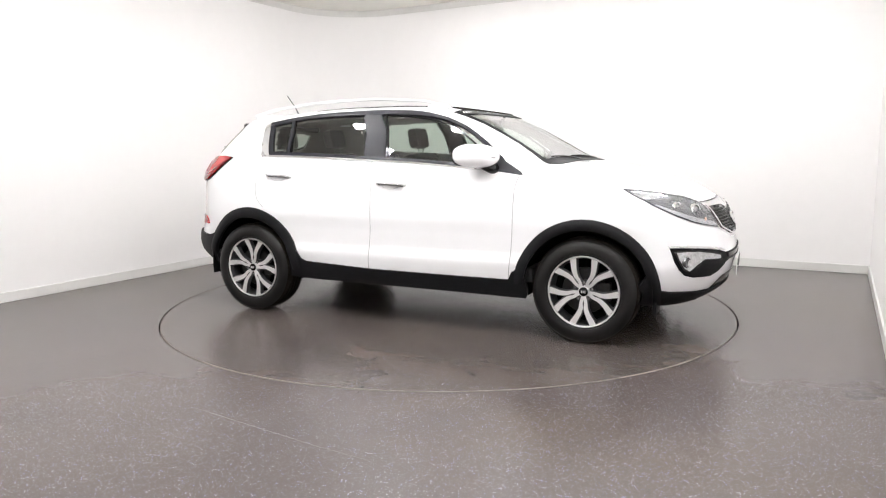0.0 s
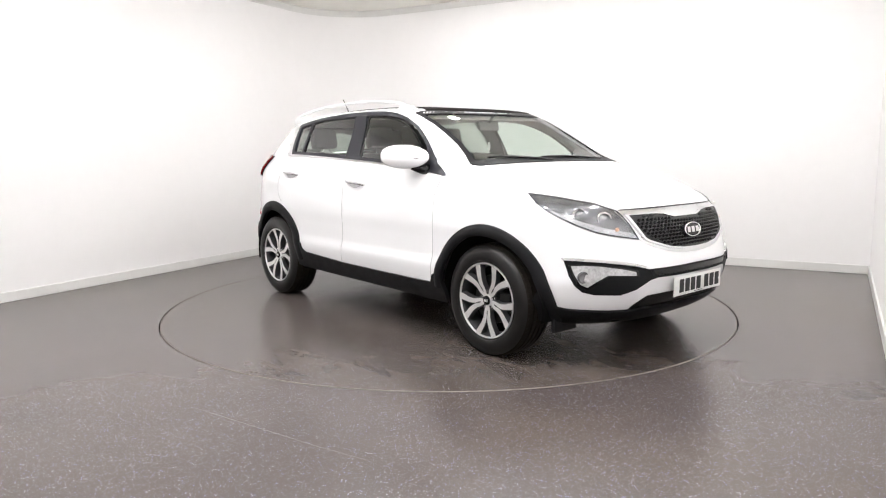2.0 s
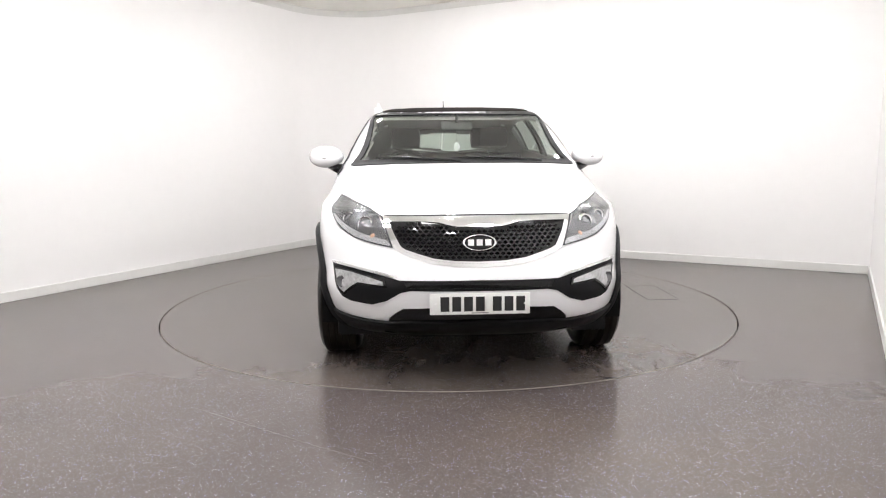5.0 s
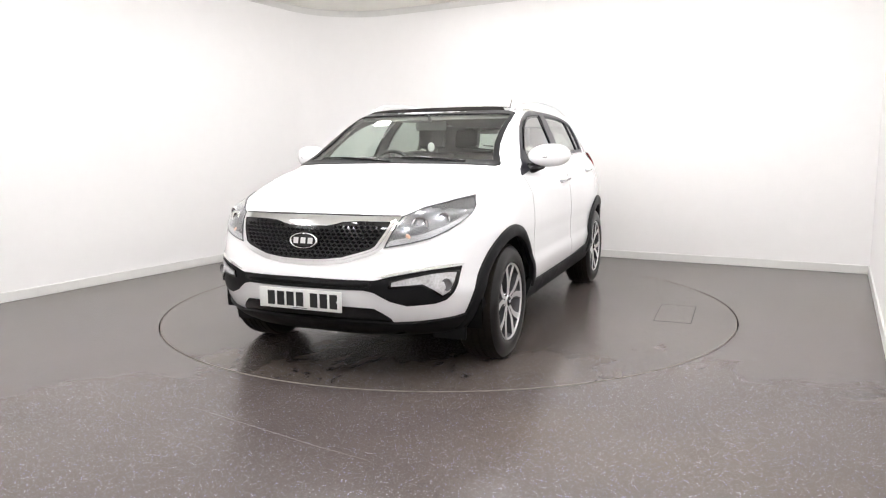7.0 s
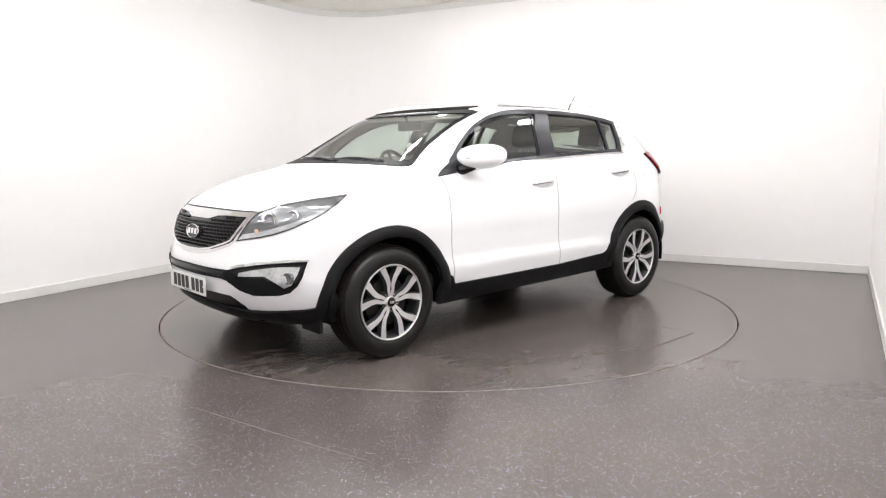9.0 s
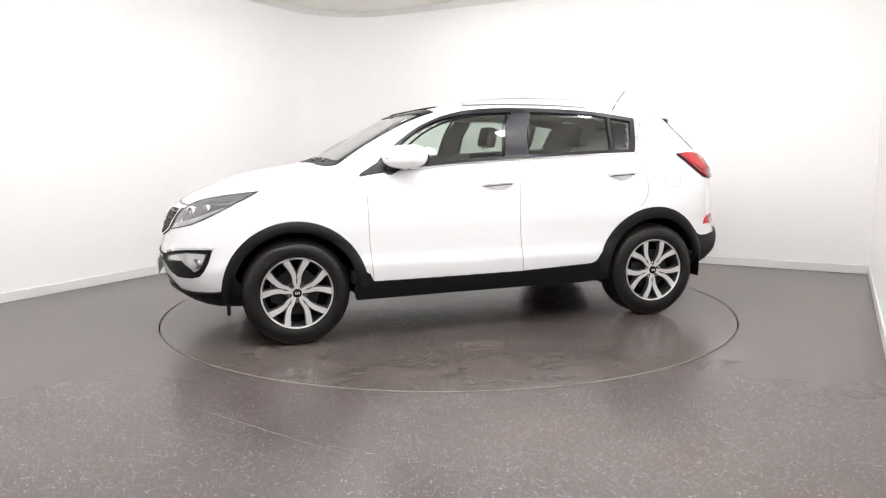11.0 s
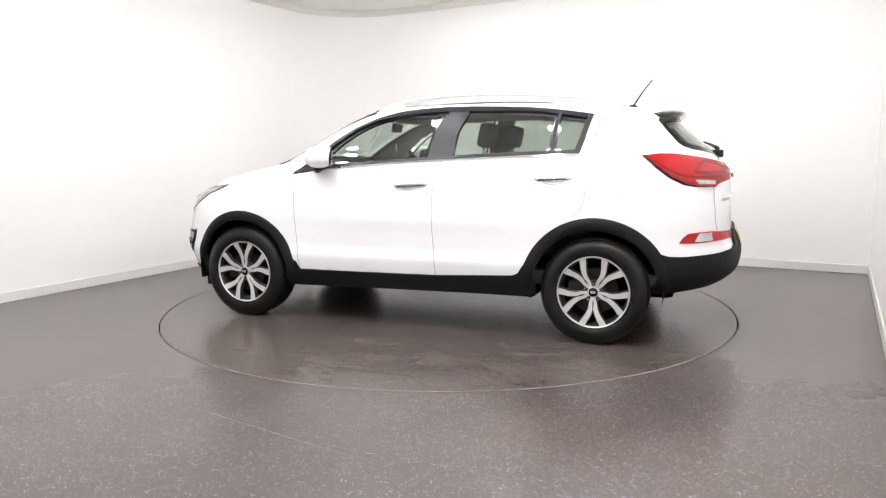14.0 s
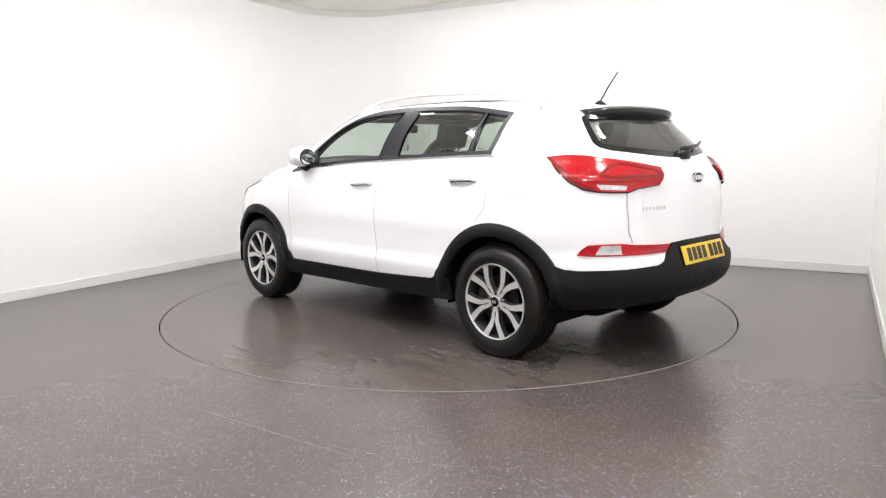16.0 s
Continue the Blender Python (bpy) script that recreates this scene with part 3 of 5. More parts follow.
LIP = mirrored(front([(0.0, 0.364), (0.40, 0.355), (0.49, 0.345), (0.60, 0.347)]) + on([(1.834, 0.752, 0.357), (1.76, 0.80, 0.372), (1.735, 0.82, 0.42), (1.70, 0.83, 0.46), (1.66, 0.84, 0.40), (1.645, 0.84, 0.275), (1.80, 0.74, 0.262)]) + front([(0.55, 0.262), (0.30, 0.262), (0.0, 0.264)]))
LOW_INTAKE = mirrored(front([(0.0, 0.437), (0.27, 0.435), (0.40, 0.428), (0.435, 0.405), (0.475, 0.368), (0.48, 0.34), (0.40, 0.34), (0.0, 0.345)]))
MID_INTAKE = mirrored(front([(0.0, 0.582), (0.30, 0.580), (0.405, 0.577), (0.385, 0.545), (0.36, 0.541), (0.0, 0.543)]))
SILL = side([(0.93, 0.272), (0.945, 0.33), (0.93, 0.41), (0.885, 0.47), (0.845, 0.45), (0.818, 0.395), (0.35, 0.397), (-0.245, 0.404), (-0.79, 0.430), (-0.83, 0.447), (-0.862, 0.50), (-0.90, 0.50), (-0.945, 0.40), (-0.95, 0.31), (-0.866, 0.300), (-0.245, 0.290), (0.35, 0.283)])
REAR_BUMPER = on([(-1.69, 0.84, 0.635), (-1.72, 0.84, 0.600), (-1.77, 0.83, 0.584), (-1.85, 0.79, 0.580), (-1.92, 0.75, 0.584), (-2.06, 0.62, 0.591), (-2.14, 0.446, 0.604), (-2.14, 0.40, 0.622), (-2.138, 0.345, 0.676), (-2.136, 0.30, 0.716), (-2.14, 0.15, 0.722), (-2.15, 0.0, 0.722), (-2.15, 0.0, 0.385), (-2.0, 0.4, 0.375), (-2.0, 0.62, 0.37), (-1.85, 0.75, 0.362), (-1.70, 0.80, 0.348), (-1.655, 0.83, 0.36), (-1.70, 0.83, 0.50)])
TAIL_LAMP = on([(-1.598, 0.745, 1.202), (-1.687, 0.711, 1.212), (-1.77, 0.673, 1.210), (-1.856, 0.624, 1.197), (-1.975, 0.502, 1.171), (-2.046, 0.40, 1.147), (-2.069, 0.345, 1.137), (-2.085, 0.352, 1.10), (-2.092, 0.40, 1.052), (-2.07, 0.46, 1.045), (-2.042, 0.54, 1.034), (-2.017, 0.586, 1.014), (-1.96, 0.65, 1.014), (-1.905, 0.702, 1.018), (-1.845, 0.74, 1.03), (-1.755, 0.775, 1.076), (-1.675, 0.78, 1.136)])
TAIL_CLEAR = on([(-1.893, 0.704, 1.053), (-1.95, 0.65, 1.051), (-2.007, 0.59, 1.046), (-2.006, 0.598, 1.023), (-1.916, 0.695, 1.026)])
TAIL_DEEP = on([(-1.93, 0.56, 1.165), (-1.985, 0.49, 1.15), (-2.055, 0.38, 1.125), (-2.07, 0.375, 1.09), (-2.02, 0.53, 1.085), (-1.945, 0.60, 1.085), (-1.89, 0.65, 1.10)])
REFLECTOR = on([(-1.829, 0.789, 0.664), (-1.85, 0.775, 0.70), (-1.879, 0.754, 0.724), (-1.95, 0.69, 0.730), (-2.013, 0.624, 0.731), (-2.06, 0.54, 0.722), (-2.134, 0.308, 0.712), (-2.136, 0.36, 0.668), (-2.038, 0.604, 0.664), (-1.907, 0.74, 0.660)])
REVERSE = on([(-1.915, 0.726, 0.668), (-1.935, 0.71, 0.722), (-2.01, 0.63, 0.723), (-2.012, 0.628, 0.670)])
GLASS_FRONT = side([(0.70, 1.122), (0.54, 1.140), (0.145, 1.168), (-0.135, 1.180), (-0.165, 1.30), (-0.195, 1.42), (-0.228, 1.516), (-0.05, 1.505), (0.111, 1.482), (0.19, 1.464), (0.271, 1.438), (0.35, 1.405), (0.431, 1.362), (0.55, 1.275), (0.66, 1.18)])
GLASS_REAR = side([(-0.325, 1.190), (-0.65, 1.206), (-0.998, 1.220), (-1.012, 1.36), (-1.022, 1.502), (-0.845, 1.521), (-0.647, 1.530), (-0.37, 1.532), (-0.35, 1.36)])
GLASS_QUARTER = side([(-1.026, 1.221), (-1.185, 1.224), (-1.222, 1.35), (-1.255, 1.468), (-1.13, 1.488), (-1.05, 1.498), (-1.04, 1.36)])
B_PILLAR = side([(-0.142, 1.168), (-0.330, 1.178), (-0.352, 1.36), (-0.370, 1.535), (-0.236, 1.535), (-0.206, 1.42), (-0.172, 1.30)])
C_BAR = side([(-1.000, 1.205), (-1.024, 1.207), (-1.037, 1.36), (-1.048, 1.505), (-1.024, 1.510), (-1.013, 1.36)])
MIRROR_BASE = side([(0.885, 1.085), (0.735, 1.106), (0.60, 1.120), (0.585, 1.15), (0.64, 1.265), (0.735, 1.20), (0.815, 1.142)])
D_TRIM = side([(-1.193, 1.214), (-1.235, 1.35), (-1.267, 1.475), (-1.300, 1.463), (-1.318, 1.44), (-1.295, 1.33), (-1.268, 1.208)])
WHEEL_Z, AXLE, TYRE = 0.345, 1.32, 0.347


def both(name, poly, mat, parent, off, deep=0.012, step=0.03, label=""):
    """The same sheet on the left and on the right of the car."""
    return [part(name, patch(p, off, deep, step), mat, parent, label) for p in (poly, flip(poly))]


def oval(at, rx, rz, n=28):
    a0, z0 = at
    return [(a0 + rx * math.cos(2 * math.pi * k / n) / LONG, z0 + rz * math.sin(2 * math.pi * k / n)) for k in range(n)]


def line(pts, width, mat, parent, name="panel_gap", off=0.0015, sides=(1, -1)):
    """A thin strip along an open run of (a, z)."""
    for s in sides:
        run = rounded([(a * s, z) for a, z in pts], 6, closed=False)
        part(name, band(run, width / 2, off, 0.004, closed=False, out=width / 2), mat, parent)


def tail_across(name, half, mat, parent, off, deep=0.012, step=0.03, label=""):
    """A sheet across the tail: the left half and its mirror image in one mesh."""
    bm = patch(half, off, deep, step)
    other = bmesh.ops.duplicate(bm, geom=bm.verts[:] + bm.edges[:] + bm.faces[:])["geom"]
    for g in other:
        if isinstance(g, bmesh.types.BMVert):
            g.co.y = -g.co.y
    bmesh.ops.delete(bm, geom=[f for f in bm.faces if all(abs(v.co.y) < 0.002 for v in f.verts)], context="FACES")
    bmesh.ops.remove_doubles(bm, verts=bm.verts[:], dist=0.002)
    bmesh.ops.recalc_face_normals(bm, faces=bm.faces[:])
    return part(name, bm, mat, parent, label)


def arch_hole(x0, r):
    pts = [(x0 + r * math.cos(t), WHEEL_Z + r * math.sin(t)) for t in [math.pi * (k / 24 * 1.3 - 0.15) for k in range(25)]]
    return side([(x, max(z, 0.26)) for x, z in pts])


def shell(car):
    """White skin, split into bonnet, doors, tailgate and the rest, with its openings."""
    levels = list(np.linspace(0.30, 0.88, 60)) + list(np.linspace(0.886, 1.19, 76)) + list(np.linspace(1.196, 1.53, 42)) + list(np.linspace(1.534, 1.60, 18))
    places = list(np.linspace(-1, 1, 561))
    holes = [inset(DLO, 0.02), flip(inset(DLO, 0.02)), inset(WS, 0.02)]
    glass_half = inset(REAR_GLASS, 0.02)
    glass_half = [(1.01 if a > 0.985 else a, z) for a, z in glass_half]
    holes += [glass_half, flip(glass_half)]
    for x0, r in ((AXLE, 0.425), (-AXLE, 0.43)):
        holes += [arch_hole(x0, r), flip(arch_hole(x0, r))]
    a0, a1 = at_x(-1.66, 0.4), at_x(1.66, 0.3)
    holes += [[(a0, 0.2), (1.01, 0.2), (1.01, 0.44), (a0, 0.44)], [(-1.01, 0.2), (-a0, 0.2), (-a0, 0.44), (-1.01, 0.44)], [(-a1, 0.2), (a1, 0.2), (a1, 0.33), (-a1, 0.33)]]
    tail_half = [(1.01 if a > 0.985 else a, z) for a, z in TAILGATE]
    bonnet = mirrored(front([(0.0, 0.909), (0.30, 0.909), (0.497, 0.906)]) + on([(1.87, 0.589, 0.949), (1.70, 0.688, 0.98), (1.532, 0.759, 1.0), (1.212, 0.815, 1.044), (0.98, 0.82, 1.078), (0.90, 0.80, 1.10), (0.92, 0.75, 1.15)]) + front([(0.0, 1.172)]))
    zones = [("bonnet", [bonnet]), ("front_door", [FRONT_DOOR]), ("front_door", [flip(FRONT_DOOR)]), ("rear_door", [REAR_DOOR]), ("rear_door", [flip(REAR_DOOR)]), ("tailgate", [tail_half, flip(tail_half)]), ("body", None)]
    cells = {}
    for i in range(len(levels) - 1):
        for j in range(len(places) - 1):
            c = ((places[j] + places[j + 1]) / 2, (levels[i] + levels[i + 1]) / 2)
            if any(inside(c, h) for h in holes):
                continue
            for k, (name, polys) in enumerate(zones):
                if polys is None or any(inside(c, p) for p in polys):
                    cells.setdefault(k, []).append((i, j))
                    break
    made = {}
    for k, (name, polys) in enumerate(zones):
        bm = bmesh.new()
        seen = {}

        def vert(i, j):
            if (i, j) not in seen:
                seen[i, j] = bm.verts.new(skin(places[j], levels[i]))
            return seen[i, j]
        for i, j in cells[k]:
            bm.faces.new((vert(i, j), vert(i, j + 1), vert(i + 1, j + 1), vert(i + 1, j)))
        bmesh.ops.remove_doubles(bm, verts=bm.verts[:], dist=1e-5)
        if name == "body":
            bmesh.ops.holes_fill(bm, edges=[e for e in bm.edges if len(e.link_faces) == 1 and min(v.co.z for v in e.verts) > 1.598], sides=0)
        bmesh.ops.recalc_face_normals(bm, faces=bm.faces[:])
        ob = part(name, bm, PAINT, car, "white painted panel" if name != "body" else "", angle=70)
        made.setdefault(name, []).append(ob)
    return made


# a spoke's lean from the middle of its fork, in degrees, and its half width, by radius
LEAN = [(0.026, 8.0), (0.070, 12.0), (0.105, 8.5), (0.14, 10.5), (0.20, 16.3), (0.222, 17.5)]
BREADTH = [(0.026, 0.012), (0.070, 0.0125), (0.105, 0.016), (0.14, 0.019), (0.20, 0.0235), (0.222, 0.025)]


def wheel(car, x, y_sign, phase):
    out = 1 if y_sign > 0 else -1
    m = pose(x, out * 0.905, WHEEL_Z, -90 * out, 0, 0)
    bm = bmesh.new()
    # rim barrel and lip
    spin(bm, [(0.150, -0.16), (0.205, -0.16), (0.212, -0.05), (0.217, -0.014), (0.224, -0.006)], 64)
    root = part("wheel", bm, GUNMETAL, car, "silver twin-spoke alloy wheel with black tyre")
    root.matrix_local = m
    bm = bmesh.new()
    spin(bm, [(0.222, -0.008), (0.2245, -0.001), (0.230, 0.002), (0.2335, -0.002), (0.2335, -0.02)], 64)
    part("rim_lip", bm, ALLOY, root, "thin machined rim lip")
    bm = bmesh.new()
    side_wall = [(0.230, -0.012), (0.243, 0.004), (0.265, 0.009), (0.290, 0.009), (0.312, 0.003), (0.327, -0.008), (0.335, -0.018)]
    back = [(r, -0.225 - z) for r, z in side_wall[::-1]]
    spin(bm, side_wall + [(0.338, -0.022)], 72)
    for r, z in ((0.2465, 0.0045),):
        spin(bm, [(r - 0.0022, z - 0.002), (r - 0.0012, z + 0.0022), (r + 0.0012, z + 0.0020), (r + 0.0022, z - 0.003)], 72)
    spin(bm, [(0.338, -0.203)] + back, 72)
    part("tyre", bm, RUBBER, root, "black rubber tyre")
    # tread with four grooves
    bm = bmesh.new()
    prof = [(0.335, -0.016), (0.342, -0.024), (0.345, -0.036)]
    for k in range(4):
        z = -0.055 - k * 0.038
        prof += [(0.347, z + 0.006), (0.339, z + 0.004), (0.339, z - 0.004), (0.347, z - 0.006)]
    prof += [(0.345, -0.189), (0.342, -0.201), (0.335, -0.209)]
    spin(bm, prof, 72)
    for k in range(72):
        a = 2 * math.pi * k / 72
        for z in (-0.030, -0.195):
            box(bm, (-0.003, 0.335, z - 0.012), (0.003, 0.3435, z + 0.012), 0, pose(0, 0, 0, 0, 0, math.degrees(a)))
    part("tread", bm, TREAD, root, "dusty grooved tread")
    bm = bmesh.new()
    spin(bm, [(0.0, -0.062), (0.148, -0.062), (0.150, -0.066), (0.150, -0.085), (0.0, -0.085)], 48)
    part("brake_disc", bm, CAST, root, "grey iron brake disc")
    bm = bmesh.new()
    spin(bm, [(0.0, -0.10), (0.206, -0.10), (0.206, -0.12), (0.0, -0.12)], 40)
    part("back_plate", bm, SHADOWPAN, root)
    bm = bmesh.new()
    box(bm, (0.075, -0.06, -0.10), (0.165, 0.06, -0.045), 0.012)
    part("brake_caliper", bm, CAST, root)
    for k in range(5):
        centre = radians(phase) + k * 2 * math.pi / 5
        for s in (-1, 1):
            rows = []
            for t in range(19):
                f = t / 18
                r = 0.026 + 0.195 * f
                ang = centre + s * radians(curve(LEAN, r))
                half = curve(BREADTH, r)
                d = Vector((math.cos(ang), math.sin(ang)))
                w = Vector((-d.y, d.x))
                rows.append((d * r - w * half, d * r + w * half, -0.020 + 0.016 * f + 0.0004 * s))
            for nm, mat, top, low, shrink in (("spoke", GUNMETAL, -0.0012, -0.034, 1.0), ("spoke_face", ALLOY, 0.0, -0.0011, 0.84)):
                bm = bmesh.new()
                ring = []
                for p, q, z in rows:
                    mid = (p + q) / 2
                    p2, q2 = mid + (p - mid) * shrink, mid + (q - mid) * shrink
                    spread = 1.18 if nm == "spoke" else 1.0
                    p3, q3 = mid + (p - mid) * shrink * spread, mid + (q - mid) * shrink * spread
                    ring.append([bm.verts.new((p3.x, p3.y, z + low)), bm.verts.new((p2.x, p2.y, z + top)), bm.verts.new((q2.x, q2.y, z + top)), bm.verts.new((q3.x, q3.y, z + low))])
                for a, b in zip(ring, ring[1:]):
                    for i in range(4):
                        bm.faces.new((a[i], a[(i + 1) % 4], b[(i + 1) % 4], b[i]))
                bm.faces.new(ring[0][::-1])
                bm.faces.new(ring[-1])
                bmesh.ops.recalc_face_normals(bm, faces=bm.faces[:])
                part(nm, bm, mat, root, angle=30)
        lug = centre + math.pi / 5
        bm = bmesh.new()
        spin(bm, [(0.0, 0.010), (0.008, 0.010), (0.0115, 0.005), (0.0115, -0.03)], 6, pose(0.057 * math.cos(lug), 0.057 * math.sin(lug), -0.028))
        part("lug_nut", bm, CHROME, root)
        bm = bmesh.new()
        spin(bm, [(0.011, 0.0), (0.016, 0.0), (0.018, -0.006), (0.018, -0.03), (0.011, -0.03)], 16, pose(0.057 * math.cos(lug), 0.057 * math.sin(lug), -0.03))
        part("lug_seat", bm, GUNMETAL, root)
    bm = bmesh.new()
    spin(bm, [(0.0, -0.013), (0.031, -0.013), (0.036, -0.020), (0.040, -0.055), (0.0, -0.055)], 40)
    part("hub", bm, ALLOY, root)
    bm = bmesh.new()
    spin(bm, [(0.0, -0.005), (0.024, -0.006), (0.029, -0.010), (0.029, -0.02)], 32)
    cap = part("hub_cap", bm, GLOSSBLACK, root, "gloss black centre cap")
    bm = bmesh.new()
    for k in (-1, 0, 1):
        box(bm, (k * 0.011 - 0.0035, -0.008, -0.006), (k * 0.011 + 0.0035, 0.008, -0.0035))
    part("emblem", bm, ALLOY, cap, smooth=False)
    return root


def arch(car, x0, sgn, r_in, r_out, a0, a1):
    """Black plastic wheel arch: a rounded flare and an inward lip."""
    bm = bmesh.new()
    n = 40
    rows = []
    for k in range(n + 1):
        t = radians(a0 + (a1 - a0) * k / n)
        row = []
        for r, off in ((r_out, 0.002), (r_out - 0.004, 0.014), (r_out - 0.02, 0.022), ((r_in + r_out) / 2, 0.026), (r_in + 0.012, 0.026), (r_in, 0.018), (r_in + 0.004, -0.012)):
            x, z = x0 + r * math.cos(t), max(WHEEL_Z + r * math.sin(t), 0.265)
            row.append(bm.verts.new(skin(sgn * at_x(x, z), z, off)))
        rows.append(row)
    for p, q in zip(rows, rows[1:]):
        for i in range(len(p) - 1):
            bm.faces.new((p[i], q[i], q[i + 1], p[i + 1]))
    bmesh.ops.recalc_face_normals(bm, faces=bm.faces[:])
    part("wheel_arch", bm, CLAD, car, "black plastic wheel arch trim")
    # dark inner well
    bm = bmesh.new()
    rows = []
    for k in range(25):
        t = radians(-10 + 200 * k / 24)
        rows.append([bm.verts.new((x0 + 0.425 * math.cos(t), sgn * y, WHEEL_Z + 0.425 * math.sin(t))) for y in (0.87, 0.50)])
    for p, q in zip(rows, rows[1:]):
        bm.faces.new((p[0], q[0], q[1], p[1]))
    bm.faces.new([r[1] for r in rows])
    part("wheel_well", bm, SHADOWPAN, car)


SWEEP = 0.42   # how far the mirrors lean back towards their outer ends


def car_mirror(car, s):
    root_bm = bmesh.new()
    bmesh.ops.create_uvsphere(root_bm, u_segments=32, v_segments=20, radius=1.0)
    for v in root_bm.verts:
        x, y, z = v.co
        x, y, z = (math.copysign(abs(c) ** 0.76, c) for c in (x, y, z))
        px = 0.615 + (0.128 * x if x > 0 else 0.100 * x)
        taper = 1 - 0.16 * max(0.0, y) ** 2 - 0.38 * max(0.0, -y) ** 2
        pz = 1.209 + (0.080 * z if z > 0 else 0.076 * z) * taper + 0.010 * max(0, -x)
        py = 0.950 + 0.128 * y - 0.035 * max(0, x) * max(0, y)
        v.co = (max(px, 0.530) - SWEEP * (py - 0.90), s * py, pz)
    if s < 0:
        bmesh.ops.reverse_faces(root_bm, faces=root_bm.faces[:])
    root = part("door_mirror", root_bm, PAINT, car, "white door mirror housing", angle=60)
    bm = bmesh.new()
    spin(bm, [(0.0, 0.0), (0.93, 0.0), (1.0, -0.006), (1.0, -0.03), (0.0, -0.03)], 40)
    for v in bm.verts:
        x, y, z = v.co
        v.co = (0.528 - z * 0.5 - 0.004 - SWEEP * (0.052 + 0.094 * x), s * (0.952 + 0.094 * x), 1.207 + (0.062 + 0.008 * x) * y)
    bmesh.ops.recalc_face_normals(bm, faces=bm.faces[:])
    part("mirror_frame", bm, GLOSSBLACK, root)
    bm = bmesh.new()
    spin(bm, [(0.0, 0.0), (0.95, 0.0), (1.0, -0.004)], 40)
    for v in bm.verts:
        x, y, z = v.co
        v.co = (0.521 - z * 0.5 - SWEEP * (0.052 + 0.086 * x), s * (0.952 + 0.086 * x), 1.207 + (0.054 + 0.008 * x) * y)
    bmesh.ops.recalc_face_normals(bm, faces=bm.faces[:])
    part("mirror_glass", bm, CHROME, root, "silvered mirror glass")
    bm = bmesh.new()
    tube(bm, [(0.70, s * 0.80, 1.118), (0.675, s * 0.86, 1.128), (0.64, s * 0.92, 1.150)], [0.042, 0.034, 0.026], 12)
    part("mirror_arm", bm, GLOSSBLACK, root, "black mirror foot")
    bm = bmesh.new()
    run = []
    for k in range(9):
        t = k / 8
        run.append((0.735 - 0.10 * t - 0.055 * t * t - SWEEP * 0.13 * math.sin(t * 1.55), s * (0.94 + 0.122 * math.sin(t * 1.55)), 1.200 + 0.012 * t))
    tube(bm, run, 0.0035, 6)
    part("side_repeater", bm, LAMPWHITE, root, "thin clear indicator strip")


def seat(car, x, y, w):
    bm = bmesh.new()
    box(bm, (x - 0.25, y - w / 2, 0.52), (x + 0.27, y + w / 2, 0.68), 0.05)
    root = part("seat", bm, SEATCLOTH, car, "black cloth car seat")
    bm = bmesh.new()
    box(bm, (-0.07, -w / 2 + 0.01, 0.0), (0.07, w / 2 - 0.01, 0.62), 0.055, pose(x - 0.25, y, 0.62, 0, -14, 0))
    part("backrest", bm, SEATCLOTH, root)
    for k in ((0,) if w < 0.7 else (-0.38, 0.38)):
        bm = bmesh.new()
        box(bm, (-0.05, -0.125, 0.68), (0.05, 0.125, 0.86), 0.045, pose(x - 0.26, y + k, 0.60, 0, -12, 0))
        part("headrest", bm, SEATCLOTH, root)
        for d in (-0.05, 0.05):
            bm = bmesh.new()
            tube(bm, [(x - 0.38, y + k + d, 1.18), (x - 0.41, y + k + d, 1.30)], 0.006, 6)
            part("headrest_post", bm, CHROME, root)


